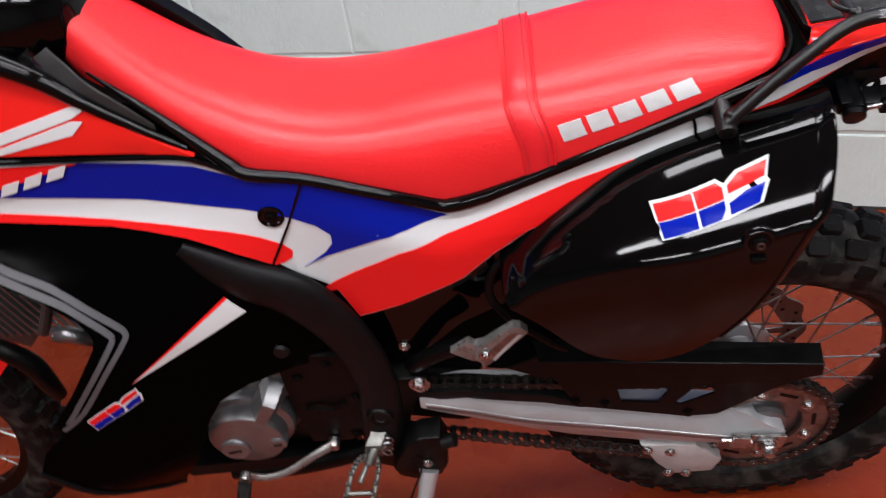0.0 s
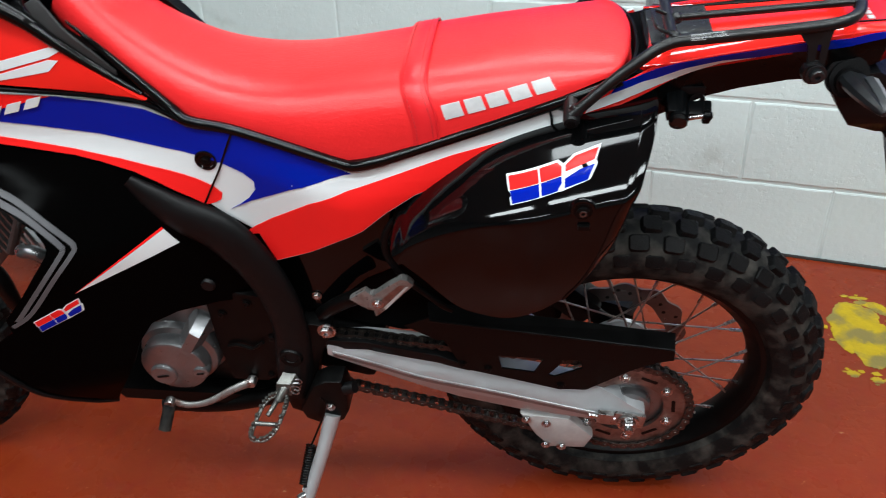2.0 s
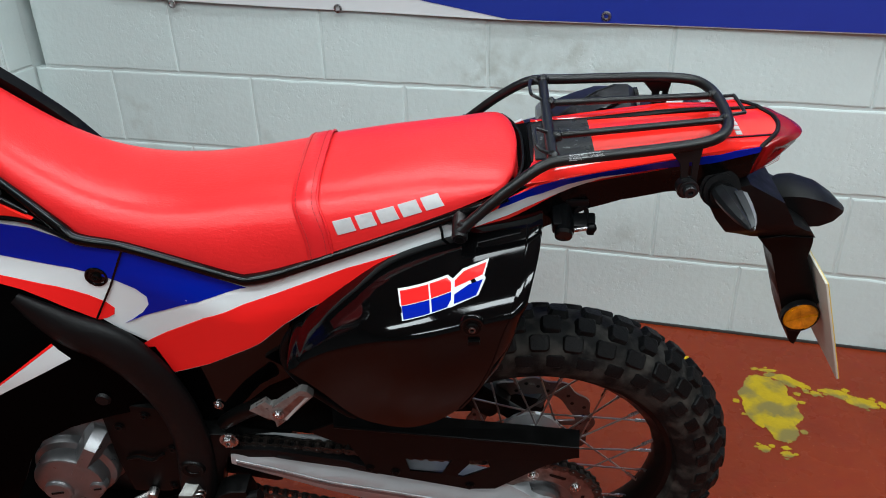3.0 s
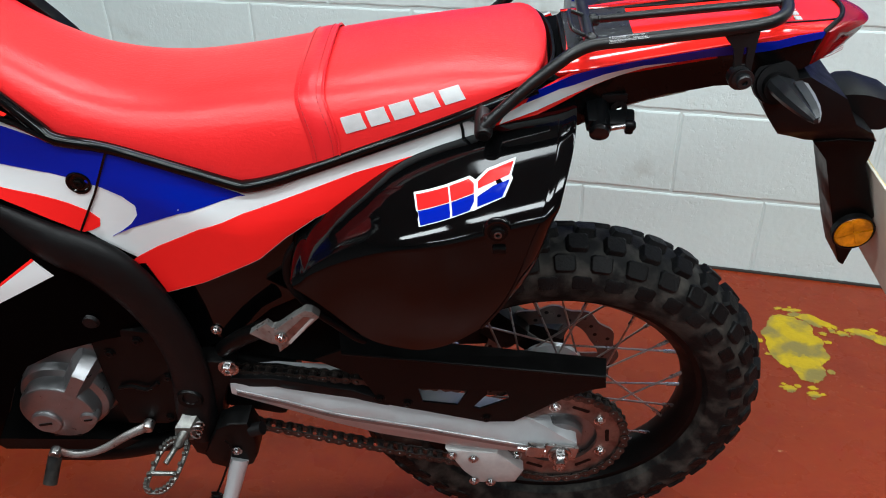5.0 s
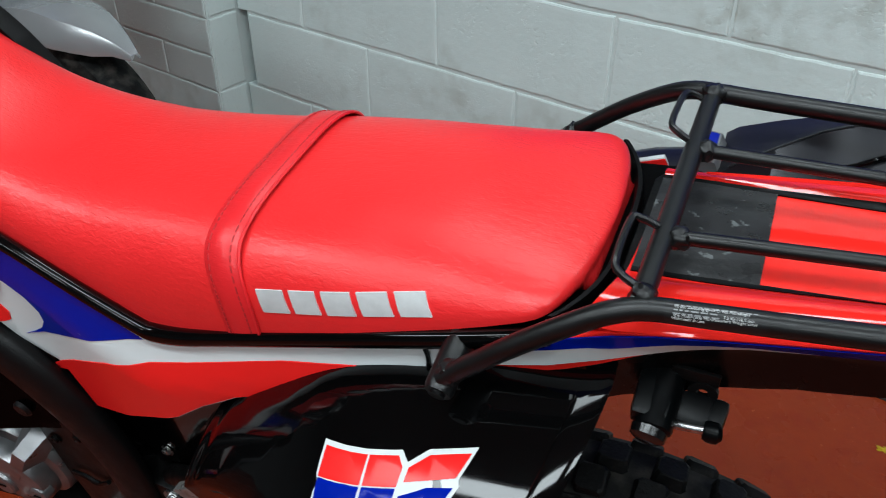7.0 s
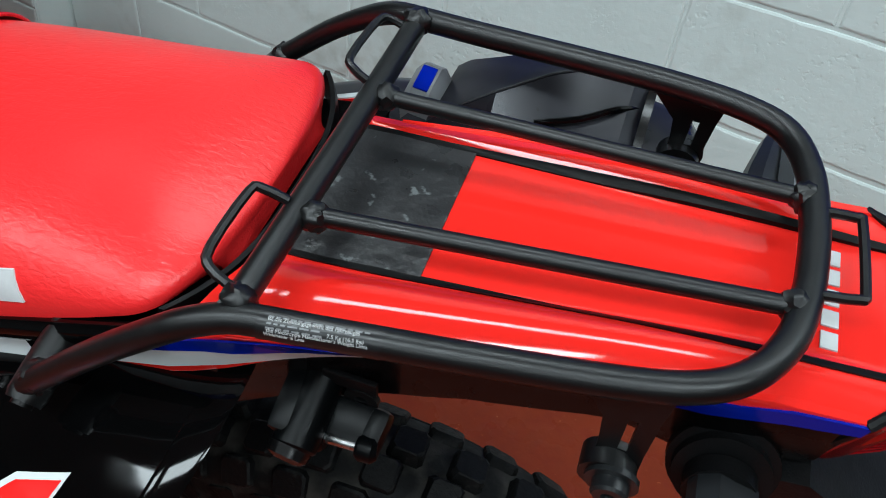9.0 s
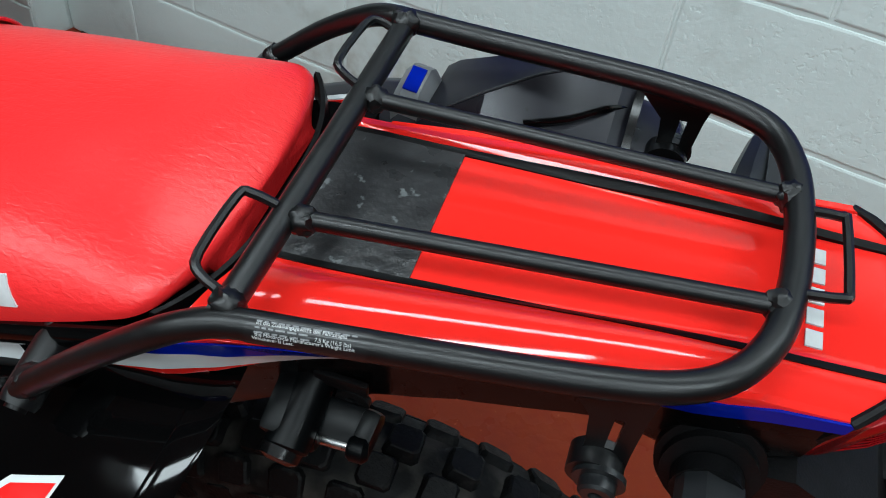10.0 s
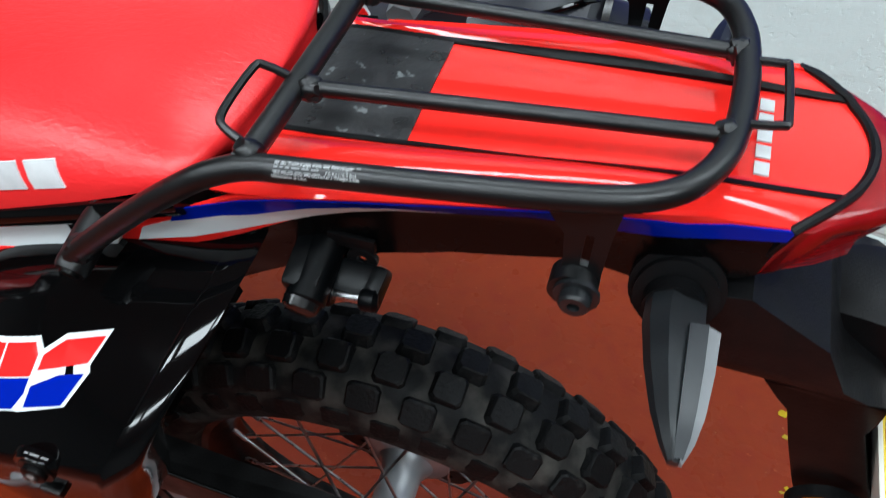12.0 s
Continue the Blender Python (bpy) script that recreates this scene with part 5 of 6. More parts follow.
engine = part("engine_case", box((.23, .19, .20), pose(-.625, .0, .10, 0, 0, 0), .03), M_SATIN, bike, "black engine case")
part("cylinder", box((.14, .15, .20), pose(-.70, 0, .28, 0, 14, 0), .02), M_FRAME, bike, "black engine cylinder")
gen = part("generator_cover", lathe([(.0001, -.1515), (.049, -.1515), (.0525, -.1495), (.054, -.145), (.0545, -.127), (.0585, -.125), (.0625, -.1225), (.0645, -.117), (.066, -.098), (.071, -.096), (.074, -.092), (.075, -.07)], 64, (-.722, 0, .106)), M_CAST, bike, "silver cast generator cover")
part("cap", lathe([(.0001, -.157), (.019, -.157), (.0215, -.155), (.0225, -.149)], 32, (-.742, 0, .090)), M_CAST, gen)
part("cap_slot", box((.020, .002, .003), pose(-.742, -.1575, .090, 0, -12, 0)), M_SATIN, gen)
part("cap", lathe([(.0001, -.155), (.010, -.155), (.0125, -.153), (.0135, -.140)], 28, (-.678, 0, .098)), M_CAST, gen)
part("cap_slot", box((.012, .002, .0022), pose(-.678, -.1555, .098, 0, -10, 0)), M_SATIN, gen)
part("cover_rib", loft([[(-.712, -.1525, .127), (-.700, -.1525, .117), (-.692, -.128, .110), (-.720, -.128, .134)], [(-.676, -.149, .186), (-.662, -.149, .176), (-.652, -.120, .168), (-.684, -.120, .194)], [(-.668, -.122, .198), (-.652, -.122, .188), (-.650, -.105, .186), (-.672, -.105, .202)]]), M_CAST, gen)
part("cover_lobe", panel([(-.757, .160), (-.735, .184), (-.700, .202), (-.672, .212), (-.655, .206), (-.646, .186), (-.650, .150), (-.72, .130)], lambda x, z: -.110, .04, cell=0.04, edge=.008), M_CAST, gen)
part("printed_bar", box((.040, .001, .006), pose(-.722, -.1508, .0585, 0, 0, 0)), M_SATIN, gen)
part("sprocket_cover", panel([(-.650, .225), (-.600, .245), (-.560, .238), (-.548, .165), (-.560, .09), (-.585, .045), (-.645, .045), (-.652, .12)], lambda x, z: -.118, .05, cell=0.05, edge=.006), M_SATIN, bike, "black front sprocket cover")
for p in ((-.585, -.119, .225), (-.63, -.119, .20), (-.578, -.119, .060), (-.560, -.119, .15)):
    bolt_at(bike, p, BOLT_DARK)
part("case_rib", tube([(-.635, -.122, .130), (-.615, -.123, .135), (-.595, -.123, .128), (-.575, -.122, .142)], .003, 6, 3), M_FRAME, bike)
part("cowl_screw", lathe([(.0001, -.004), (.009, -.004), (.012, 0), (.0001, 0)], 20, (-.63, cover_y(-.63, .27) + .003, .272)), M_MATT, cowl)
lever = part("gear_lever", tube([(-.612, -.128, .050), (-.640, -.142, .046), (-.680, -.155, .028), (-.715, -.160, .022), (-.742, -.163, .035)], [.0085, .0072, .0065, .0065, .0075], 12, 4, flat=((0, 1, 0), .7)), M_STAINED, bike, "silver gear lever")
part("lever_clamp", lathe([(.0001, -.007), (.007, -.007), (.0085, -.005), (.0085, .008), (.0001, .008)], 20, (-.612, -.128, .050)), M_SPOKE, lever)
part("lever_clamp", lathe([(.0001, -.007), (.0075, -.007), (.0085, -.005), (.0085, .005)], 20, (-.742, -.166, .036)), M_SPOKE, lever)
part("lever_rubber", tube([(-.745, -.168, .028), (-.752, -.195, -.002)], .010, 14), M_RUBBER, lever, "black rubber sleeve")
part("engine_bar", tube([(-.80, -.10, -.050), (-.70, -.10, -.048), (-.60, -.10, -.020), (-.53, -.10, .012)], .016, 12, 4), M_FRAME, bike, "black lower frame tube")

# foot peg: a toothed loop
PEG = Vector((-.566, -.192, .042))
peg = part("foot_peg", tube([(-.540, -.130, .072), (-.548, -.150, .064), (-.556, -.165, .052)], [.009, .008, .007], 10, 3), M_PEG, bike, "serrated steel foot peg")
loop = []
for k in range(26):
    a = 2 * math.pi * k / 26
    c, q = math.cos(a), math.sin(a)
    loop.append(PEG + Vector((.0195 * math.copysign(abs(c) ** .6, c) - .010 * q * -1, .037 * math.copysign(abs(q) ** .6, q), .010 * q)))
part("peg_loop", tube(loop + [loop[0]], .0036, 8), M_PEG, peg)
TOOTH = finish(box((.0052, .0052, .008), Matrix.Translation((0, 0, .005)), .001), "peg_tooth", M_PEG)
for p in loop:
    same("peg_tooth", TOOTH, peg, Matrix.Translation(p))
part("peg_bar", tube([PEG + Vector((-.022, -.012, 0)), PEG + Vector((.015, -.012, 0))], .0038, 8), M_PEG, peg)
part("peg_bar", tube([PEG + Vector((.008, .036, .007)), PEG + Vector((-.004, .004, 0))], .0042, 8), M_PEG, peg)

part("peg_bracket", loft([[(x - .014, y, z), (x - .010, y, z + .016), (x + .012, y, z + .016), (x + .016, y, z), (x + .010, y, z - .012), (x - .010, y, z - .012)] for x, y, z in ((-.538, -.120, .074), (-.541, -.138, .070), (-.548, -.152, .062))]), M_PEG, peg)
part("peg_spring", tube([(-.528 + .0075 * math.cos(a), -.132 - .0011 * a, .070 + .0075 * math.sin(a)) for a in (k * .5 for k in range(52))], .0014, 6), M_STEEL, peg)

# side stand
stand = part("side_stand", tube([(-.478, -.150, .004), (-.490, -.182, -.037), (-.522, -.250, -.122), (-.573, -.361, -.259)], [.0145, .0115, .0110, .0110], 16, 4), M_ALU, bike, "silver side stand leg")
part("stand_foot", box((.055, .045, .007), pose(-.575, -.362, -.2605, 0, 0, 0) @ Matrix.Rotation(radians(-LEAN), 4, "X"), .003), M_ALU, stand)
part("stand_bracket", panel([(-.500, .072), (-.477, .085), (-.452, .086), (-.446, .060), (-.449, .012), (-.460, -.012), (-.482, -.023), (-.503, -.023), (-.524, -.012), (-.530, .010)], lambda x, z: -.150, .035, cell=0, edge=.005), M_FRAME, bike, "black side stand bracket")
same("bolt", BOLT, bike, pose(-.477, -.152, .026))
part("stand_switch", tube([(-.450, -.145, .066), (-.432, -.146, .073)], .010, 16), M_MATT, bike, "black stand switch")
spring = [Vector((-.515, -.177, -.046)), Vector((-.523, -.228, -.090))]
axis = (spring[1] - spring[0])
sx = axis.cross(Vector((1, 0, 0))).normalized()
sy = axis.normalized().cross(sx)
coil = []
for k in range(16 * 10 + 1):
    t = k / 160
    a = 2 * math.pi * k / 10
    coil.append(spring[0] + axis * t + (sx * math.cos(a) + sy * math.sin(a)) * .0076)
bm = bmesh.new()
add_tube(bm, coil, .0020, 6)
part("stand_spring", bm, M_SATIN, bike, "black coil spring")
part("spring_hook", tube([(-.489, -.156, .055), (-.482, -.158, .044), (-.487, -.160, .020), (-.503, -.168, -.020), spring[0]], .0017, 6, 3), M_SATIN, bike)
part("spring_hook", tube([spring[1], spring[1] + axis * .12], .0022, 6), M_STEEL, bike)
part("spring_post", tube([(-.518, -.236, -.100), (-.530, -.248, -.098)], .0062, 14), M_STEEL, bike)

# ---- silencer cover on the near side ----
CAN_TOP = [(-.343, .398), (-.336, .416), (-.289, .456), (-.222, .505), (-.19, .5205), (-.157, .534), (-.086, .557), (-.040, .571), (-.022, .577)]
CAN_LOW = [(-.343, .392), (-.303, .358), (-.255, .312), (-.215, .302), (-.185, .304), (-.150, .324), (-.118, .354)]
CAN_END = [(-.097, .376), (-.077, .410), (-.065, .440), (-.056, .470), (-.049, .500), (-.043, .520), (-.036, .540), (-.026, .560), (-.018, .577)]
# tilt of the skin at each depth below the top edge: a crease, a broad slanting face, a bend, an upright side
CAN_TILT = [(0, 84), (.0055, 74), (.0324, 58), (.0439, 45), (.0495, 0)]
CAN_OUT = [(0.0, 0.0)]
for k in range(99):
    d = .0005 * (k + .5)
    CAN_OUT.append((.0005 * (k + 1), CAN_OUT[-1][1] + .0005 * math.tan(radians(ramp(CAN_TILT, d)))))


def can_y(x, z):
    """The skin of the case at (x, z)."""
    g = .598 + .402 * step(-.34, -.14, x)
    d = (smooth_ramp(CAN_TOP, x, .018) - z) / g
    if d < .0495:
        return -.1185 - g * ramp(CAN_OUT, max(0.0, d))
    return -.1185 - g * CAN_OUT[-1][1] + .092 * g * (1 - math.sqrt(1 - .985 * min(1.0, (d - .0495) * g / .27) ** 2))


def travel(pts, s):
    """The point at the share s of the way along a line of (x, z)."""
    runs = [math.hypot(b[0] - a[0], b[1] - a[1]) for a, b in zip(pts, pts[1:])]
    left = s * sum(runs)
    for a, b, r in zip(pts, pts[1:], runs):
        if left <= r:
            return (a[0] + (b[0] - a[0]) * left / r, a[1] + (b[1] - a[1]) * left / r)
        left -= r
    return pts[-1]


CAN_LOW = [(p.x, p.z) for p in spline([(x, 0, z) for x, z in CAN_LOW], 6)]
CAN_END = [(p.x, p.z) for p in spline([(x, 0, z) for x, z in CAN_END], 6)]
can_edge = lambda v: (travel(CAN_END, v)[0] - .018, travel(CAN_END, v)[1] - .006 * v ** 2 - .022 * (1 - v))
rings = []
e0, e1 = can_edge(0.0), can_edge(1.0)
for k in range(61):
    s = k / 60
    b = travel(CAN_LOW, s)
    x = -.343 + (e1[0] + .343) * s
    t = (x, smooth_ramp(CAN_TOP, x, .018))
    line = []
    for i in range(61):
        v = 1 - (1 - i / 60) ** 2.0
        e = can_edge(v)
        bow = s ** 1.5
        line.append((b[0] + (t[0] - b[0]) * v + bow * (e[0] - e0[0] - (e1[0] - e0[0]) * v), b[1] + (t[1] - b[1]) * v + bow * (e[1] - e0[1] - (e1[1] - e0[1]) * v)))
    ring = [(x, can_y(x, z), z) for x, z in line]
    rings.append(ring + [(p[0], p[1] + .02, p[2]) for p in (ring[-1], ring[20], ring[0])])
can = part("side_case", loft(rings), M_BLACK, bike, "gloss black moulded side case with scratches", 0.9)
inner = [(p[0], p[2], p[1]) for p in rings[-1][:61]]
rings = []
for k, (x, z, y) in enumerate(inner):
    v = 1 - (1 - k / 60) ** 2.0
    qx, qz = travel(CAN_END, v)
    rings.append([(x - .002, y + .004, z), (x - .0012, y - .0012, z), (x + .0015, y - .0016, z), (qx - .004, y + .0070, qz), (qx - .0005, y + .0115, qz), (qx - .002, y + .04, qz), (x, y + .04, z)])
part("end_ring", loft(rings), M_BLACK, can, "chamfered gloss black end ring", 0.9)
part("back_plate", panel([(-.33, .40), (-.22, .48), (-.06, .560), (-.07, .47), (-.13, .355), (-.2, .315), (-.26, .325)], lambda x, z: -.116, .03, cell=0), M_DARK, can)
race_logo([(-0.1902, 0.5084), (-0.1836, 0.4939), (-0.0856, 0.5479), (-0.0892, 0.5306)], can_y, .0009, can)
BX, BZ = -0.1031, 0.5050
part("screw_cup", lathe([(.0085, .004), (.0085, -.0005), (.0105, -.0022), (.0135, -.0022), (.0150, .0005), (.0150, .004)], 28, (BX, can_y(BX, BZ) + .0015, BZ), True), M_BLACK, can)
same("bolt", finish(disc_bolt(.0072, .005, 16), "bolt", M_SATIN), can, pose(BX, can_y(BX, BZ) - .0005, BZ, -4, 0, 0))
part("bolt_socket", lathe([(.0024, .001), (.0024, -.0012), (.0040, -.0012), (.0040, .001)], 16, (BX, can_y(BX, BZ) - .0058, BZ), True), M_DISC, can)
part("rubber_tab", box((.014, .006, .007), pose(BX + .002, can_y(BX, BZ - .022) - .002, BZ - .022), .002), M_SATIN, can)

# ---- far side silencer ----
bm = bmesh.new()
loft([[(x, yc + hw * math.copysign(abs(math.cos(a)) ** .6, math.cos(a)), zc + hh * math.copysign(abs(math.sin(a)) ** .6, math.sin(a))) for a in (2 * math.pi * k / 24 for k in range(24))] for x, yc, zc, hw, hh in
      ((-.30, .125, .40, .03, .04), (-.20, .128, .435, .044, .06), (-.05, .130, .485, .050, .072), (.105, .128, .532, .048, .068), (.150, .120, .540, .046, .060), (.158, .118, .543, .038, .050))], bm=bm)
sil = part("silencer", bm, M_NAVY, bike, "dark metal silencer on the far side", 0.9)
rings = []
for x, top, fold in ((.004, .596, .084), (.012, .603, .086), (.040, .615, .102), (.068, .6245, .118), (.095, .6250, .136), (.114, .6235, .138), (.124, .6170, .138), (.126, .600, .136)):
    rings.append([(x, .076, .572), (x, .074, top - .030), (x, .078, top - .0235), (x, fold - .002, top - .0005), (x, fold + .003, top), (x, max(.146, fold + .006), top - .006), (x, .156, top - .022), (x, .156, .56), (x, .10, .56)])
shield = part("heat_shield", loft(rings), M_NAVY, sil, "dark heat shield with dust spots", 0.35)
part("shield_seam", tube([(.012, .0855, .6033), (.040, .1015, .6153), (.068, .1175, .6248), (.095, .1355, .6253)], .0008, 6), M_RIM, shield)
part("shield_slot", tube([(.066, .0900, .6090), (.090, .0990, .6125), (.108, .1120, .6150), (.120, .1230, .6110)], .0022, 8, 3), M_BLACK, shield)
part("shield_strap", loft([[(.1225, y, z), (.1275, y, z + .0006), (.1275, y, z - .004), (.1225, y, z - .004)] for y, z in ((.078, .588), (.090, .602), (.112, .613), (.130, .6185), (.142, .6180))]), M_TRIM, sil, "black strap round the silencer")
cap = part("end_cover", loft([[(x, .088, z - .016), (x, .086, z - .004), (x, .096, z), (x, .116, z + .001), (x, .126, z - .006), (x, .126, z - .018)] for x, z in ((-.014, .603), (-.009, .609), (.002, .6075), (.006, .600))]), M_LENS, sil, "pale end cover")
part("blue_label", loft([[(x, .0935, z), (x, .113, z + .0016), (x, .113, z + .0006), (x, .0935, z - .001)] for x, z in ((-.0085, .6095), (.0005, .6085))]), M_BLUE, sil, "small blue sticker")

# a strip of the far side's cover shows between seat and rack
fc = part("side_cover", panel([(-.105, .558), (-.060, .583), (-.034, .594), (-.030, .586), (-.060, .571), (-.100, .546)], lambda x, z: .094, .004, cell=0, edge=.001), M_WHITE, bike, "white side cover with red and blue stripes")
part("red_stripe", panel([(-.062, .581), (-.033, .593), (-.030, .588), (-.060, .573)], lambda x, z: .0932, .001, cell=0), M_ORANGE, fc, "red stripe")

# ---- tail: v is the distance from its own middle line ----
tail_mid = lambda x: -0.003
tail_half = lambda x: min(.098, max(.0595, .094 - .172 * x))
tail_end = lambda v: .2698 - 10.3 * v * v
far_half = lambda x: min(tail_half(x), .057 + .08 * max(0, x))
gap = lambda x: .0463 - .042 * max(0, x)
rise = lambda x: .618 + .090 * x
DECK = [(1.0, .0000), (.975, .0008), (.95, .0020), (.90, .0042), (.85, .0060), (.80, .0071), (.75, .0074), (.70, .0070), (.65, .0062), (.60, .0046), (.57, .0030), (.53, .0002), (.49, 0.0), (.44, 0.0), (.28, .0004), (.12, .0006), (0, .0006)]


def deck_at(x, v):
    """Height of the tail's top."""
    q = min(1.0, abs(v) / (far_half(x) if v > gap(x) + .004 else tail_half(x)))
    if v > gap(x) + .004:
        q = max(q, .57)
    return rise(x) + ramp(DECK[::-1], q) * (1 - .75 * step(.13, .26, x)) * (.45 if v > gap(x) + .004 else 1)


def place(x, v, z):
    return (x, v + tail_mid(x), z)


rows = []
for k in range(41):
    t = k / 40
    ring = []
    for s in (-1, 1):
        side = [(s * q, z) for q, z in DECK]
        for q, z in (side if s < 0 else side[-2::-1]):
            x0 = -.026 - .020 * max(0.0, -q) ** 3
            x = x0 + (tail_end(q * .0575) - x0) * t
            v = q * tail_half(x)
            if s > 0 and q > .53:
                v = gap(x) + .004 + (far_half(x) - gap(x) - .004) * (q - .53) / .47
            ring.append(place(x, v, deck_at(x, v)))
    x = -.026 + (.236 + .026) * t
    ring += [place(x, far_half(x) - .004, rise(x) - .02), place(x, -tail_half(x) + .012, rise(x) - .02)]
    rows.append(ring)
tail = part("tail_cowl", loft(rows, caps=False), M_RED, bike, "gloss red tail cowl", 1.2)


def deck_strip(x0, x1, v0, v1, material, name, label, lift=.0008, nx=24, nv=8):
    """A film laid on the tail's top between two lines v0(x) and v1(x)."""
    bm = bmesh.new()
    rings = []
    for k in range(nx + 1):
        x = x0 + (x1 - x0) * k / nx
        vs = [v0(x) + (v1(x) - v0(x)) * i / nv for i in range(nv + 1)]
        rings.append([place(x, v, deck_at(x, v) + lift) for v in vs] + [place(x, v, deck_at(x, v) - .002) for v in vs[::-1]])
    loft(rings, bm=bm)
    return part(name, bm, material, tail, label)


deck_strip(-.026, .0462, lambda x: -gap(x) + .0015, lambda x: gap(x) - .0015, M_PATCH, "grip_patch", "scuffed black textured panel", .0010)
for s in (-1, 1):
    deck_strip(-.026, .258, lambda x: s * gap(x) - .0020, lambda x: s * gap(x) + .0020, M_RUBBERY, "black_line", "black groove line", .0010, 24, 3)
for k in range(5):
    x, v = .2205, -.0290 + .0118 * k + .0035
    part("printed_bar", box((.0072, .0088, .0010), Matrix.Translation(place(x, v + .002, deck_at(x, v) + .0006))), M_PRINT, tail, "plain white printed bar")

SIDE = [(-.118, .546), (-.097, .569), (-.06, .592), (-.028, .613), (0, .6185), (.04, .6226), (.08, .6262), (.12, .6298), (.16, .6334), (.20, .6370), (.2385, .6412), (.2365, .6325), (.21, .6255), (.19, .6210), (.16, .6172), (.12, .6145), (.08, .6110), (.05, .6080), (.03, .6020), (0, .5930), (-.0176, .5855), (-.06, .5645), (-.1036, .541)]
tail_y = lambda x, z: tail_mid(x) - tail_half(x) + min(.012, .6 * max(0.0, rise(x) - z) * step(-.06, .05, x) * step(.19, .12, x))
for s in (1, -1):
    flip = (lambda f: f) if s == 1 else (lambda f: (lambda x, z: far_half(x) - .006))
    sp = part("tail_side", panel(SIDE if s == 1 else [p for p in SIDE if p[0] > -.02] + [(-.0176, .586)], flip(lambda x, z: tail_y(x, z) - .001), .004, cell=.03, edge=.001), M_RED, bike, "red tail side panel with striped decals")
    if s == 1:
        part("blue_stripe", panel([(-.066, .5920), (-.024, .6120), (0, .6170), (.04, .6214), (.08, .6248), (.12, .6282), (.16, .6300), (.19, .6310), (.21, .6355), (.2375, .6405), (.2360, .6330), (.21, .6259), (.19, .6214), (.16, .6176), (.12, .6149), (.09, .6128), (.05, .6135), (.01, .6080), (-.037, .5960), (-.072, .5800)],
                                  lambda x, z: tail_y(x, z) - .0022, .0012, cell=.03), M_BLUE, sp, "blue stripe")
        part("white_stripe", panel([(-.072, .5800), (-.037, .5960), (.01, .6080), (.05, .6135), (.09, .6127), (.05, .6086), (.01, .5975), (-.03, .5850), (-.06, .5710), (-.100, .5535), (-.094, .5660)],
                                   lambda x, z: tail_y(x, z) - .0020, .0012, cell=.03), M_WHITE, sp, "white stripe")
    part("rear_subframe", panel([(-.14, .522), (-.12, .533), (-.1036, .5420), (-.06, .566), (-.0176, .587), (.03, .603), (.08, .612), (.12, .6155), (.16, .619), (.19, .6220), (.21, .6265), (.236, .6335), (.232, .600), (.20, .580), (.167, .574), (.135, .575), (.08, .570), (.04, .562), (.0, .546), (-.03, .534), (-.06, .520), (-.123, .500)],
                                flip(lambda x, z: tail_y(x, z) + .002), .012, cell=.03, edge=.002), M_SUBFRAME, bike, "black rear subframe cover")
part("under_tail", loft([[place(x, -w, z), place(x, w, z), place(x, w * .8, z - h), place(x, -w * .8, z - h)] for x, w, z, h in ((-.16, .07, .565, .03), (-.03, .075, .595, .025), (.10, .062, .602, .02), (.22, .045, .605, .02))]), M_DARK, bike, "black inner mudguard")
# black filler between seat and tail: a lip that follows the seat, a dark well and the catch plate
seat_end = lambda y: -.0455 - .030 * abs(y / .1) ** 3
lip = [[(seat_end(y) + dx, y, z) for dx, z in ((.0035, .578), (.0040, .600), (.0055, .6045), (.0085, .6045), (.0100, .600), (.0110, .578))] for y in (-.093 + .186 * k / 28 for k in range(29))]
part("seat_gap_trim", loft(lip), M_RUBBERY, bike, "black trim lip behind the seat")
part("seat_well", loft([[(x, -w, z), (x, w, z), (x, w * .8, .57), (x, -w * .8, .57)] for x, w, z in ((-.075, .088, .584), (-.045, .088, .590), (-.018, .082, .598))]), M_DARK, bike, "dark well under the seat edge")
catch = part("catch_plate", panel([(-.031, -.048), (-.026, -.056), (-.018, -.058), (-.018, .052), (-.026, .050), (-.031, .042)], lambda x, z: 0.0, .006, cell=.02, edge=.0015), M_SATIN, bike, "black catch plate behind the seat")
for v in catch.data.vertices:
    v.co = Vector((v.co.x, v.co.z, .6170 - v.co.y + .09 * v.co.x))

seal = [place(.226, -.052, .600), place(.233, -.0555, .618)]
for k in range(21):
    q = -1 + k / 10
    x = tail_end(q * .0575) + .0015
    v = q * tail_half(x)
    seal.append(place(x, v, deck_at(x, v) + .0008))
seal += [place(.233, .0555, .618), place(.226, .052, .600)]
part("tail_seal", tube(seal, .0026, 8), M_MATT, bike, "black rubber seal")
bm = bmesh.new()
rings = []
for k in range(10):
    t = k / 9
    ring = []
    shrink = 1 - .22 * t ** 2
    qs = [-1 + i / 8 for i in range(17)]
    for q in qs:
        x0 = tail_end(q * .0575) + .002
        v = q * tail_half(x0) * shrink
        ring.append(place(x0 + .032 * t * (1 - .25 * q * q), v, deck_at(x0, q * tail_half(x0)) - .0005 - .010 * t ** 3))
    for q in qs[::-1]:
        x0 = tail_end(q * .0575) + .002
        v = q * tail_half(x0) * shrink * .94
        ring.append(place(x0 - .006 + .034 * t * (1 - .25 * q * q), v, .600 + .022 * t ** 1.5))
    rings.append(ring)
loft(rings, bm=bm)
lamp_ob = part("tail_lamp", bm, M_TAIL, bike, "dark red tail lamp lens", 0.9)
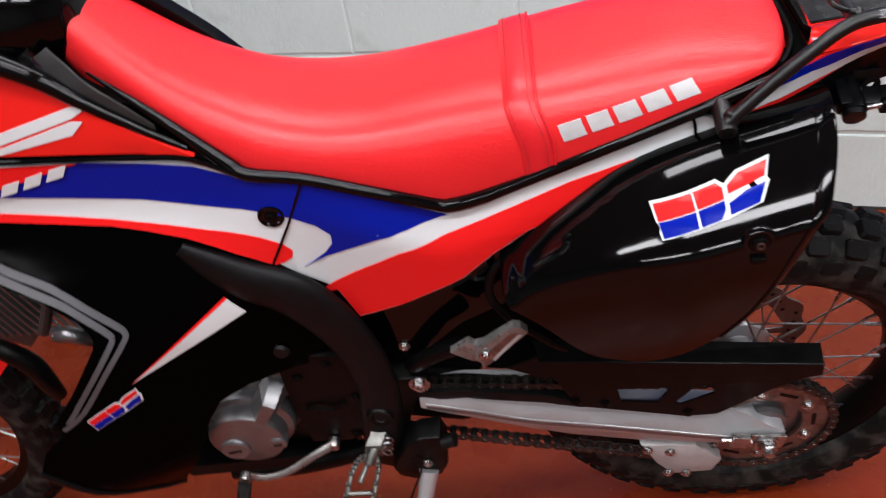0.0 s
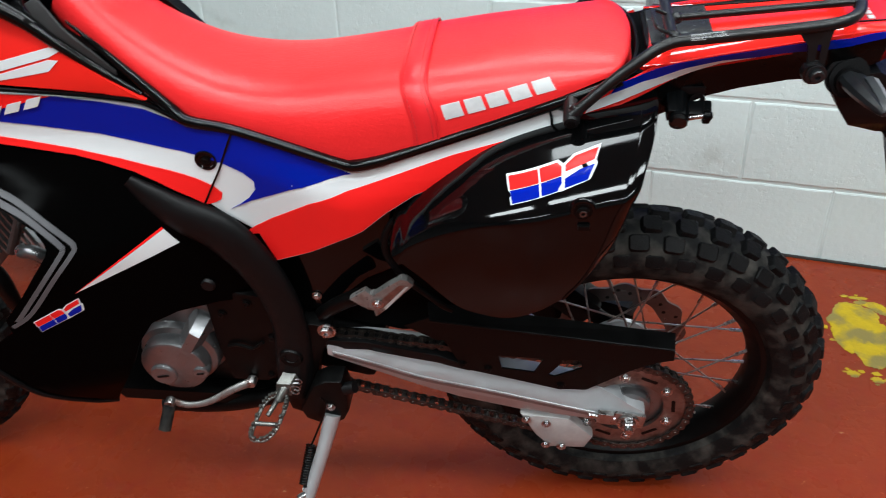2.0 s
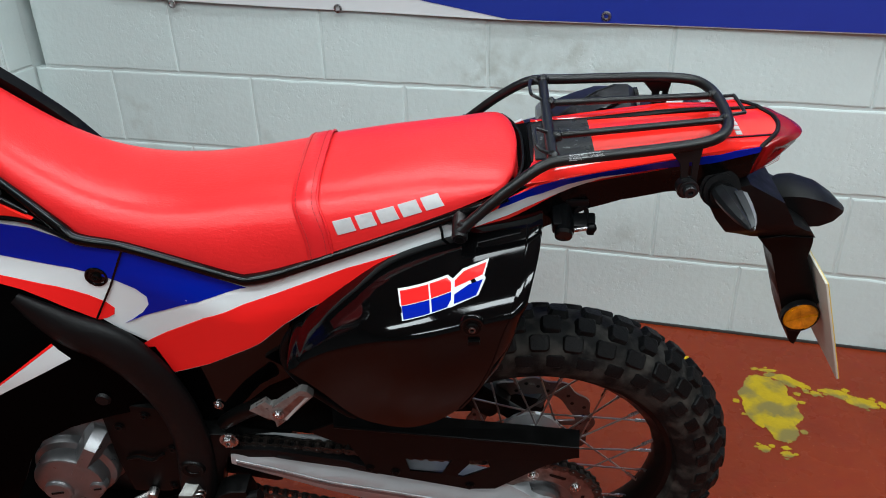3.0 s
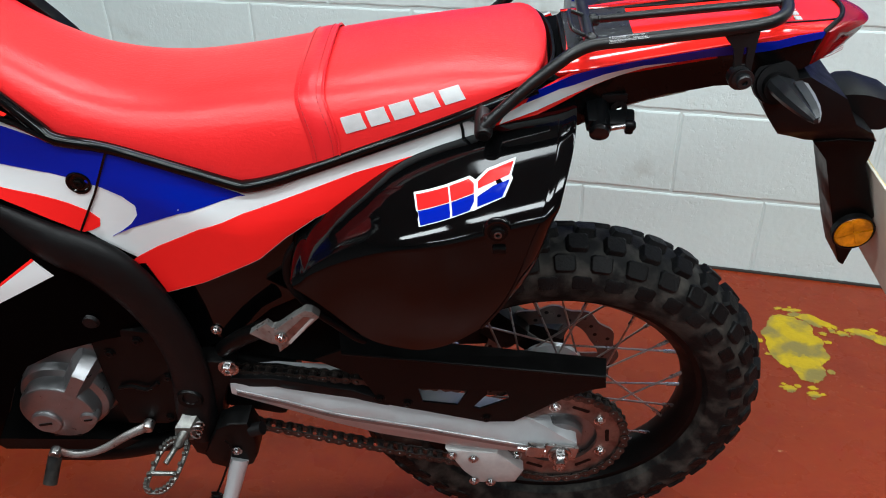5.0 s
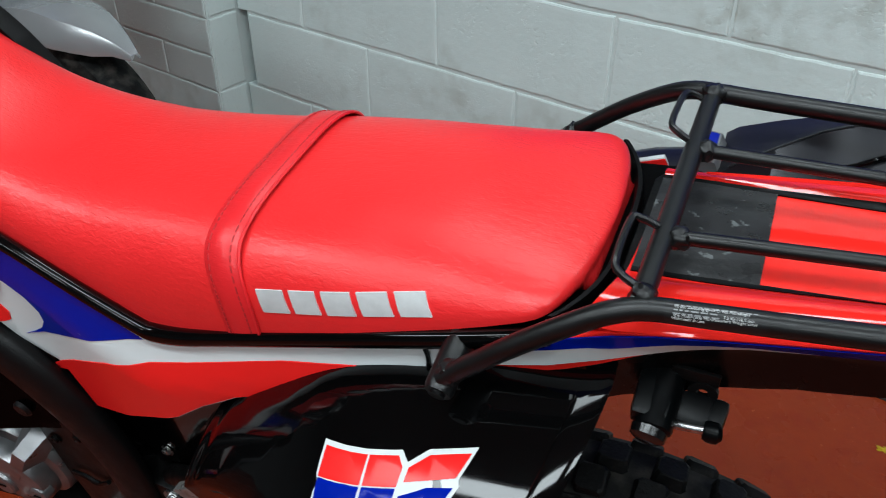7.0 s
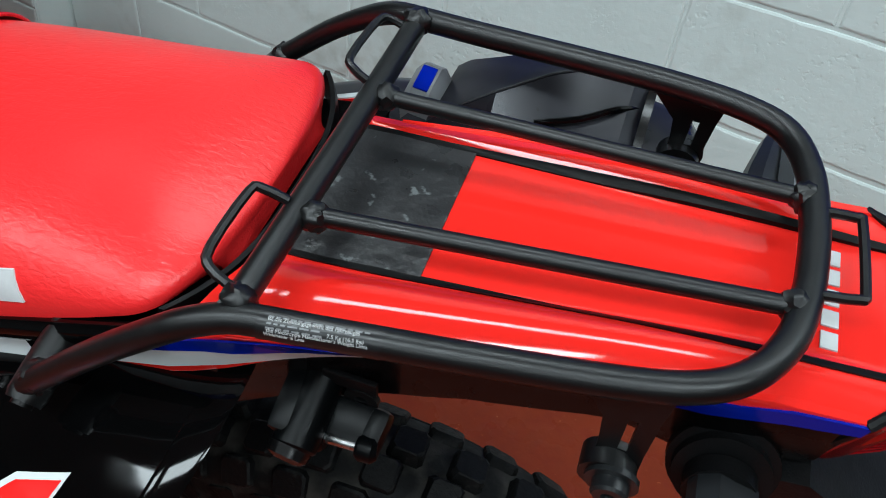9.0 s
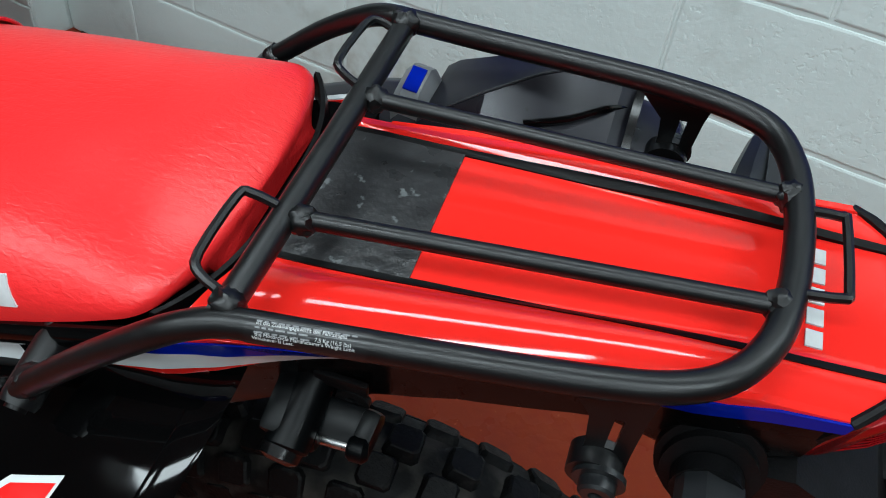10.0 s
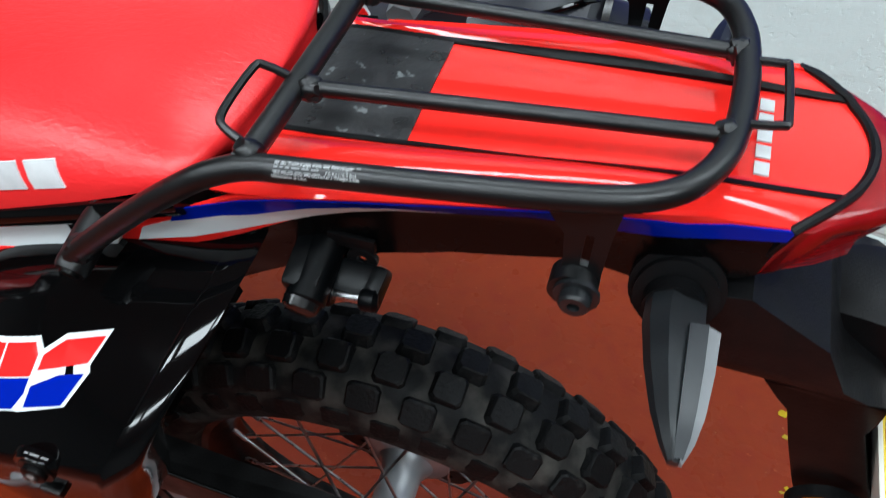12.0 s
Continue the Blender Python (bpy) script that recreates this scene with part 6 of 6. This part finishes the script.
for k in range(9):
    z = .604 + .0024 * k
    part("lens_rib", tube([place(.240, -.0535 + .0002 * k, z), place(.256, -.0465 + .0002 * k, z + .002), place(.272, -.036, z + .004)], .0005, 4), M_TAIL, lamp_ob)

# number plate holder
hold = part("plate_holder", panel([(.178, .580), (.20, .540), (.22, .513), (.258, .497), (.303, .493), (.343, .493), (.328, .513), (.300, .531), (.281, .563), (.234, .590)], lambda x, z: -.068 + .024 * step(.53, .49, z), .126, cell=.04, edge=.006), M_MATT, bike, "matt black number plate holder")
part("plate_lamp", loft([[(x, .002 - w, zt - .004), (x, .002 - w * .6, zt), (x, .002 + w * .6, zt), (x, .002 + w, zt - .004), (x, .002 + w, zb), (x, .002 - w, zb)] for x, w, zt, zb in
                         ((.262, .032, .562, .515), (.293, .024, .545, .508), (.305, .028, .549, .503), (.323, .030, .549, .499), (.352, .028, .540, .498), (.372, .021, .527, .501), (.389, .007, .512, .504))]), M_MATT, hold, "matt black plate lamp housing")
part("holder_arm", panel([(.268, .496), (.300, .500), (.338, .497), (.339, .490), (.338, .464), (.366, .400), (.374, .385), (.366, .320), (.363, .298), (.355, .303), (.334, .352), (.306, .425), (.290, .470)], lambda x, z: -.050 + .01 * step(.42, .32, z), .05, cell=.04, edge=.005), M_SATIN, hold)
part("number_plate", box((.003, .205, .185), pose(.382, .012, .366, 0, -19, 0), .0008), M_PLATE, bike, "yellow plastic number plate seen from behind")
part("plate_face", box((.0012, .203, .183), pose(.3845, .012, .3655, 0, -19, 0)), M_YELLOW, bike, "yellow plate face")
amber = part("reflector", lathe([(.0001, -.0060), (.0225, -.0060), (.0245, -.004), (.0245, .0)], 40, (.3500, -.052, .3665)), M_AMBER, bike, "round amber side reflector")
for k in range(4):
    a0 = radians(20 + 90 * k)
    part("facet", panel([(.3500, .3665)] + [(.3500 + .0215 * math.cos(a0 + radians(q)), .3665 + .0215 * math.sin(a0 + radians(q))) for q in (4, 20, 40, 60, 80, 86)],
                        lambda x, z: -.0588 - (.0018 if k % 2 else .0002) * math.hypot(x - .3500, z - .3665) / .0215, .001, cell=0), M_AMBER, amber)
part("reflector_rim", lathe([(.0242, .002), (.0242, -.007), (.0260, -.006), (.0260, .002)], 40, (.3500, -.052, .3665), True), M_MATT, amber)


def indicator(s):
    """A turn signal that points sideways; s is the side."""
    def at(x, d, z):
        return (x, -d if s < 0 else d + 2 * tail_mid(.2), z)
    body = bmesh.new()
    rings = []
    for d, xa, xb, zc, h in ((.080, .1835, .212, .588, .011), (.098, .1835, .2125, .590, .0115), (.122, .1875, .2120, .592, .0105), (.146, .1935, .2110, .594, .0085), (.160, .1990, .2100, .595, .0060), (.168, .2035, .2085, .595, .003)):
        shape = ((-1, 0), (-.82, .55), (-.25, 1.0), (.25, .78), (.72, .66), (1, .5), (1, -.5), (.6, -.75), (-.2, -.8), (-.8, -.5))
        rings.append([at((xa + xb) / 2 + (xb - xa) / 2 * u, d, zc + h * v) for u, v in shape])
    loft(rings, bm=body)
    ind = part("indicator", body, M_SIGNAL, bike, "black turn signal with a pale lens", 0.35)
    lens = bmesh.new()
    loft([[at(xa, d, z1), at(xa + w, d + .001, z1 - .002), at(xa + w, d + .001, z0 + .002), at(xa, d, z0)] for d, xa, w, z0, z1 in ((.098, .2118, .0072, .581, .6015), (.122, .2116, .0066, .583, .6025), (.145, .2108, .0054, .586, .6025), (.158, .2100, .0036, .590, .6010), (.1675, .2085, .0014, .593, .5985))], bm=lens)
    part("lens", lens, M_LENS, ind, "clear lens")
    band = bmesh.new()
    loft([[at(xa - .0075 * k, d, z1 - .0010), at(xa + .0010, d, z1 + .0006), at(xa + .0010, d, z1 - .003), at(xa - .0075 * k, d, z1 - .004)] for d, xa, k, z1 in ((.098, .2118, 1, .6018), (.122, .2116, .95, .6028), (.145, .2108, .8, .6028), (.158, .2100, .65, .6013), (.1665, .2086, .4, .5988))], bm=band)
    part("lens_rim", band, M_RIM, ind, "grey rim of the lens")
    for r, d0, d1 in ((.0245, .064, .069), (.0215, .069, .074), (.0160, .074, .083)):
        part("base_ring", tube([at(.198, d0, .583), at(.198, d1, .585)], r, 32), M_MATT, ind)
    return ind


indicator(-1)
indicator(1)

# helmet lock
lock = part("helmet_lock", box((.022, .040, .019), pose(.0055, -.0885, .5640, 16, 0, 0), .004), M_LOCK, bike, "black helmet lock under the tail")
lock.location = lock.location + Vector((-.001, -.002, -.004))
part("lock_body", tube([(.0100, -.066, .571), (.0095, -.090, .5625), (.0090, -.1105, .5560), (.0090, -.1120, .5555)], [.0112, .0116, .0116, .0100], 24), M_LOCK, lock)
part("key_cover", tube([(.0080, -.1105, .5555), (.0076, -.1155, .5535), (.0074, -.1175, .5528)], [.0112, .0106, .0070], 24), M_TRIM, lock)
part("lock_barrel", box((.032, .020, .011), pose(.0315, -.0885, .5560, 22, 0, 0), .0035), M_LOCK, lock)
part("lock_ear", box((.0105, .026, .015), pose(.0430, -.0910, .5545, 24, 0, -6), .004), M_LOCK, lock)
part("lock_pin", tube([(.018, -.0982, .5500), (.0390, -.0990, .5545)], .0030, 12), M_STEEL, lock, "bright steel pin")
part("lock_pin_end", tube([(.0375, -.0990, .5543), (.0395, -.0990, .5545), (.0455, -.0990, .5550), (.0475, -.0985, .5550)], [.0055, .0068, .0066, .0045], 18), M_LOCK, lock)
part("lock_pin_end", tube([(.0150, -.0980, .5510), (.0195, -.0980, .5510), (.0210, -.0980, .5510)], [.0085, .0085, .0068], 18), M_LOCK, lock)
part("lock_tab", lathe([(.0036, -.0018), (.0090, -.0018), (.0090, .0018), (.0036, .0018)], 20, (.032, -.0795, .5650), True), M_MATT, lock)
part("lock_tab", box((.028, .0034, .010), pose(.026, -.0790, .5770), .001), M_MATT, lock)

# ---- luggage rack ----
rack_z = lambda x: .6500 + .045 * x
near = [(-.117, -.134, .570), (-.104, -.131, .582), (-.072, -.1255, .6115), (-.042, -.1195, .6350), (-.024, -.1145, .6455)]
near += [(x, y, rack_z(x)) for x, y in ((-.006, -.1095), (.025, -.1052), (.086, -.0970), (.138, -.0890), (.167, -.0815), (.186, -.0690), (.1985, -.0480), (.2035, -.0230), (.2048, 0))]
far = [(x, y, rack_z(x)) for x, y in ((.2045, .0200), (.2010, .0500), (.1900, .0745), (.1690, .0865), (.1320, .0935), (.0860, .0970), (.0250, .1005), (-.006, .1030))]
far += [(-.024, .1080, .6455), (-.042, .1140, .6350), (-.072, .1225, .6115), (-.104, .1300, .582), (-.117, .134, .570)]
R_TUBE = 0.0066
rack = part("luggage_rack", tube(near + far, R_TUBE, 16, 5), M_POWDER, bike, "black powder-coated luggage rack")
part("cross_tube", tube([(-.0110, -.108, .6498), (-.0100, 0, .6480), (-.0085, .102, .6498)], .0064, 14), M_POWDER, rack)


def weld(x, y, z, r=.0072):
    bmw = bmesh.new()
    bmesh.ops.create_icosphere(bmw, subdivisions=3, radius=r, matrix=Matrix.Translation((x, y, z)))
    for v in bmw.verts:
        v.co += v.normal * .0020 * noise.noise(v.co * 350)
    part("weld", bmw, M_POWDER, rack, "rough weld bead")


for a, b in (((-.008, -.0505, .6490), (.203, -.0315, .6595)), ((-.008, .0360, .6485), (.2035, .0325, .6590))):
    part("rack_bar", tube([a, b], .0044, 12), M_POWDER, rack)
    weld(a[0] + .006, a[1], a[2])
    weld(b[0] - .004, b[1], b[2])
weld(-.0105, -.1035, .6515, .0076)
weld(-.0085, .0975, .6515, .0080)
for s in (-1, 1):
    part("rack_foot", tube([(-.117, s * .096, .572), (-.1172, s * .118, .568), (-.1175, s * .137, .5635), (-.1177, s * .1405, .5625)], [.0098, .0098, .0098, .0086], 18), M_POWDER, rack)
    part("foot_bolt", tube([(-.1176, s * .139, .563), (-.1178, s * .1425, .562)], .0055, 12), M_SATIN, rack)
    weld(-.112, s * .1305, .574, .0085)
    lean = (lambda x, z: -.088 - .20 * (.65 - z)) if s < 0 else (lambda x, z: .0915 + .12 * (.65 - z))
    dp = bmesh.new()
    for outline in ([(.122, .653), (.162, .653), (.1600, .638), (.1560, .636), (.1440, .636), (.1380, .634)], [(.1380, .634), (.1440, .636), (.1480, .636), (.1480, .618), (.1400, .618)],
                    [(.1520, .636), (.1560, .636), (.1600, .638), (.1590, .618), (.1520, .618)], [(.1400, .618), (.1590, .618), (.1590, .606), (.1540, .598), (.1450, .597), (.1395, .604)]):
        panel(outline, lean, .0035, cell=0, bm=dp)
    part("drop_plate", dp, M_POWDER, rack)
    part("lug", lathe([(.0001, -.006), (.012, -.006), (.012, .006), (.0001, .006)], 20, (.1475, s * .096, .6055)), M_POWDER, rack)
    same("bolt", finish(disc_bolt(.0078, .009, 18), "bolt", M_SIGNAL), rack, pose(.1500, s * .1015, .6060, 0, 0, 0 if s < 0 else 180))
for pts in ([(-.014, -.050, .654), (-.025, -.0515, .659), (-.0292, -.056, .660), (-.0292, -.089, .660), (-.025, -.097, .658), (-.014, -.100, .654)],
            [(-.013, .040, .651), (-.022, .042, .655), (-.0275, .050, .656), (-.0265, .084, .655), (-.022, .092, .653), (-.012, .092, .649)],
            [(.2065, .0235, .662), (.2205, .0240, .663), (.2232, .0215, .663), (.2245, -.0165, .663), (.2222, -.0220, .663), (.2065, -.0245, .662)]):
    part("tie_loop", tube(pts, .0023, 8, 3), M_POWDER, rack, "thin wire tie-down loop")

# warning label on the rack tube
tube_y = lambda x: -.1052 + .134 * (x - .025)
lab = part("warning_label", loft([[(x, tube_y(x) + (R_TUBE + .0003) * math.cos(a), rack_z(x) + (R_TUBE + .0003) * math.sin(a)) for a in (radians(q) for q in range(80, 201, 10))] for x in (.0025, .027, .0515)], closed=False, caps=False), M_LABEL, rack, "black label with small white print")


def label_line(text, x, a, size):
    cu = bpy.data.curves.new("print", "FONT")
    cu.body, cu.size, cu.extrude = text, size, 0.00008
    src = bpy.data.objects.new("print", cu)
    me = bpy.data.meshes.new_from_object(src)
    bpy.data.objects.remove(src)
    me.materials.append(M_PRINT)
    ang = radians(a)
    ob = new("print", me)
    ob.parent = lab
    out = Vector((0, math.cos(ang), math.sin(ang)))
    along = Vector((1, .134, .045)).normalized()
    up = out.cross(along).normalized()
    out = along.cross(up).normalized()
    m = Matrix((along, up, out)).transposed().to_4x4()
    m.translation = Vector((x, tube_y(x), rack_z(x))) + out * (R_TUBE + .0005)
    ob.matrix_basis = m


label_line("ist das Zuladungsgewicht des Fahrzeuges", .0065, 112, .0022)
label_line("7.5 Kg (16.5 lbs)", .0300, 137, .0022)
label_line("the Motorcycle Manufacturer's Weight Limit", .0065, 150, .0022)
label_line("Whichever is Less.", .0055, 164, .0022)
rnd = random.Random(4)
for a, last in ((100, .046), (122, .026), (137, .027)):
    x = .0065
    ang = radians(a)
    while x < last:
        w = rnd.uniform(.0014, .0040)
        part("print_bar", box((w, .0007, .0003), Matrix.Translation((x + w / 2, tube_y(x + w / 2) + (R_TUBE + .0004) * math.cos(ang), rack_z(x) + (R_TUBE + .0004) * math.sin(ang))) @ Matrix.Rotation(ang - math.pi / 2, 4, "X") @ Matrix.Rotation(.15, 4, "Z")), M_SMALL, lab)
        x += w + .0009
# ---- front wheel ----
FX, FZ = -1.455, 0.0075
ft = part("tyre", lathe([(0.268, -0.022), (0.28, -0.036), (0.30, -0.041), (0.318, -0.038), (0.332, -0.022), (0.334, 0), (0.332, 0.022), (0.318, 0.038), (0.30, 0.041), (0.28, 0.036), (0.268, 0.022)], 96, (FX, 0, FZ), closed=True), M_RUBBER, bike, "knobbly front tyre")
for k in range(48):
    for kind, tilt, shift in ((0, 20, 0.0), (0, -20, 0.3), (2, 56, 0.5), (2, -56, 0.6)):
        a = 2 * math.pi * (k + shift) / 48
        m = Matrix.Translation((FX, 0, FZ)) @ Matrix.Rotation(-a, 4, "Y") @ Matrix.Translation((0.295, 0, 0)) @ Matrix.Rotation(radians(tilt), 4, "Z") @ Matrix.Translation((0.038, 0, 0)) @ Matrix.Rotation(radians(90), 4, "Y") @ Matrix.Diagonal((.9, .85, .9, 1))
        same("tread_block", KN[kind], ft, m)
fr = part("rim", lathe([(0.252, -0.012), (0.268, -0.024), (0.276, -0.025), (0.276, 0.025), (0.268, 0.024), (0.252, 0.012)], 80, (FX, 0, FZ), closed=True), M_SATIN, bike, "black spoked rim")
part("hub", lathe([(0.0001, -0.05), (0.03, -0.05), (0.032, -0.04), (0.022, -0.03), (0.022, 0.03), (0.032, 0.04), (0.03, 0.05), (0.0001, 0.05)], 32, (FX, 0, FZ)), M_ALU, bike)
for k in range(32):
    side = -1 if k % 2 else 1
    a = 2 * math.pi * k / 32
    ha = a + (0.9 if (k // 2) % 2 else -0.9)
    part("spoke", tube([(FX + .03 * math.cos(ha), side * .038, FZ + .03 * math.sin(ha)), (FX + .252 * math.cos(a), side * .005, FZ + .252 * math.sin(a))], .0017, 6), M_SPOKE, fr)
part("fork_guard", tube([(FX + .10, -.10, .02), (FX + .20, -.10, .30), (FX + .30, -.10, .58)], .03, 16), M_SATIN, bike, "black fork leg")
part("fork_guard", tube([(FX + .10, .10, .02), (FX + .20, .10, .30), (FX + .30, .10, .58)], .03, 16), M_SATIN, bike, "black fork leg")
arc = []
for k in range(14):
    a = radians(24 + 9 * k)
    arc.append([(FX + math.cos(a) * (0.385 + dr), y, FZ + math.sin(a) * (0.385 + dr)) for dr, y in ((-.02, -.060), (0, -.056), (.008, -.03), (.010, 0), (.008, .03), (0, .056), (-.02, .060), (.002, 0))])
part("front_mudguard", loft(arc), M_RED, bike, "red front mudguard")
part("headstock", box((.30, .16, .30), pose(-1.08, 0, .62, 0, 20, 0), .05), M_MATT, bike, "black steering head and fairing stay")
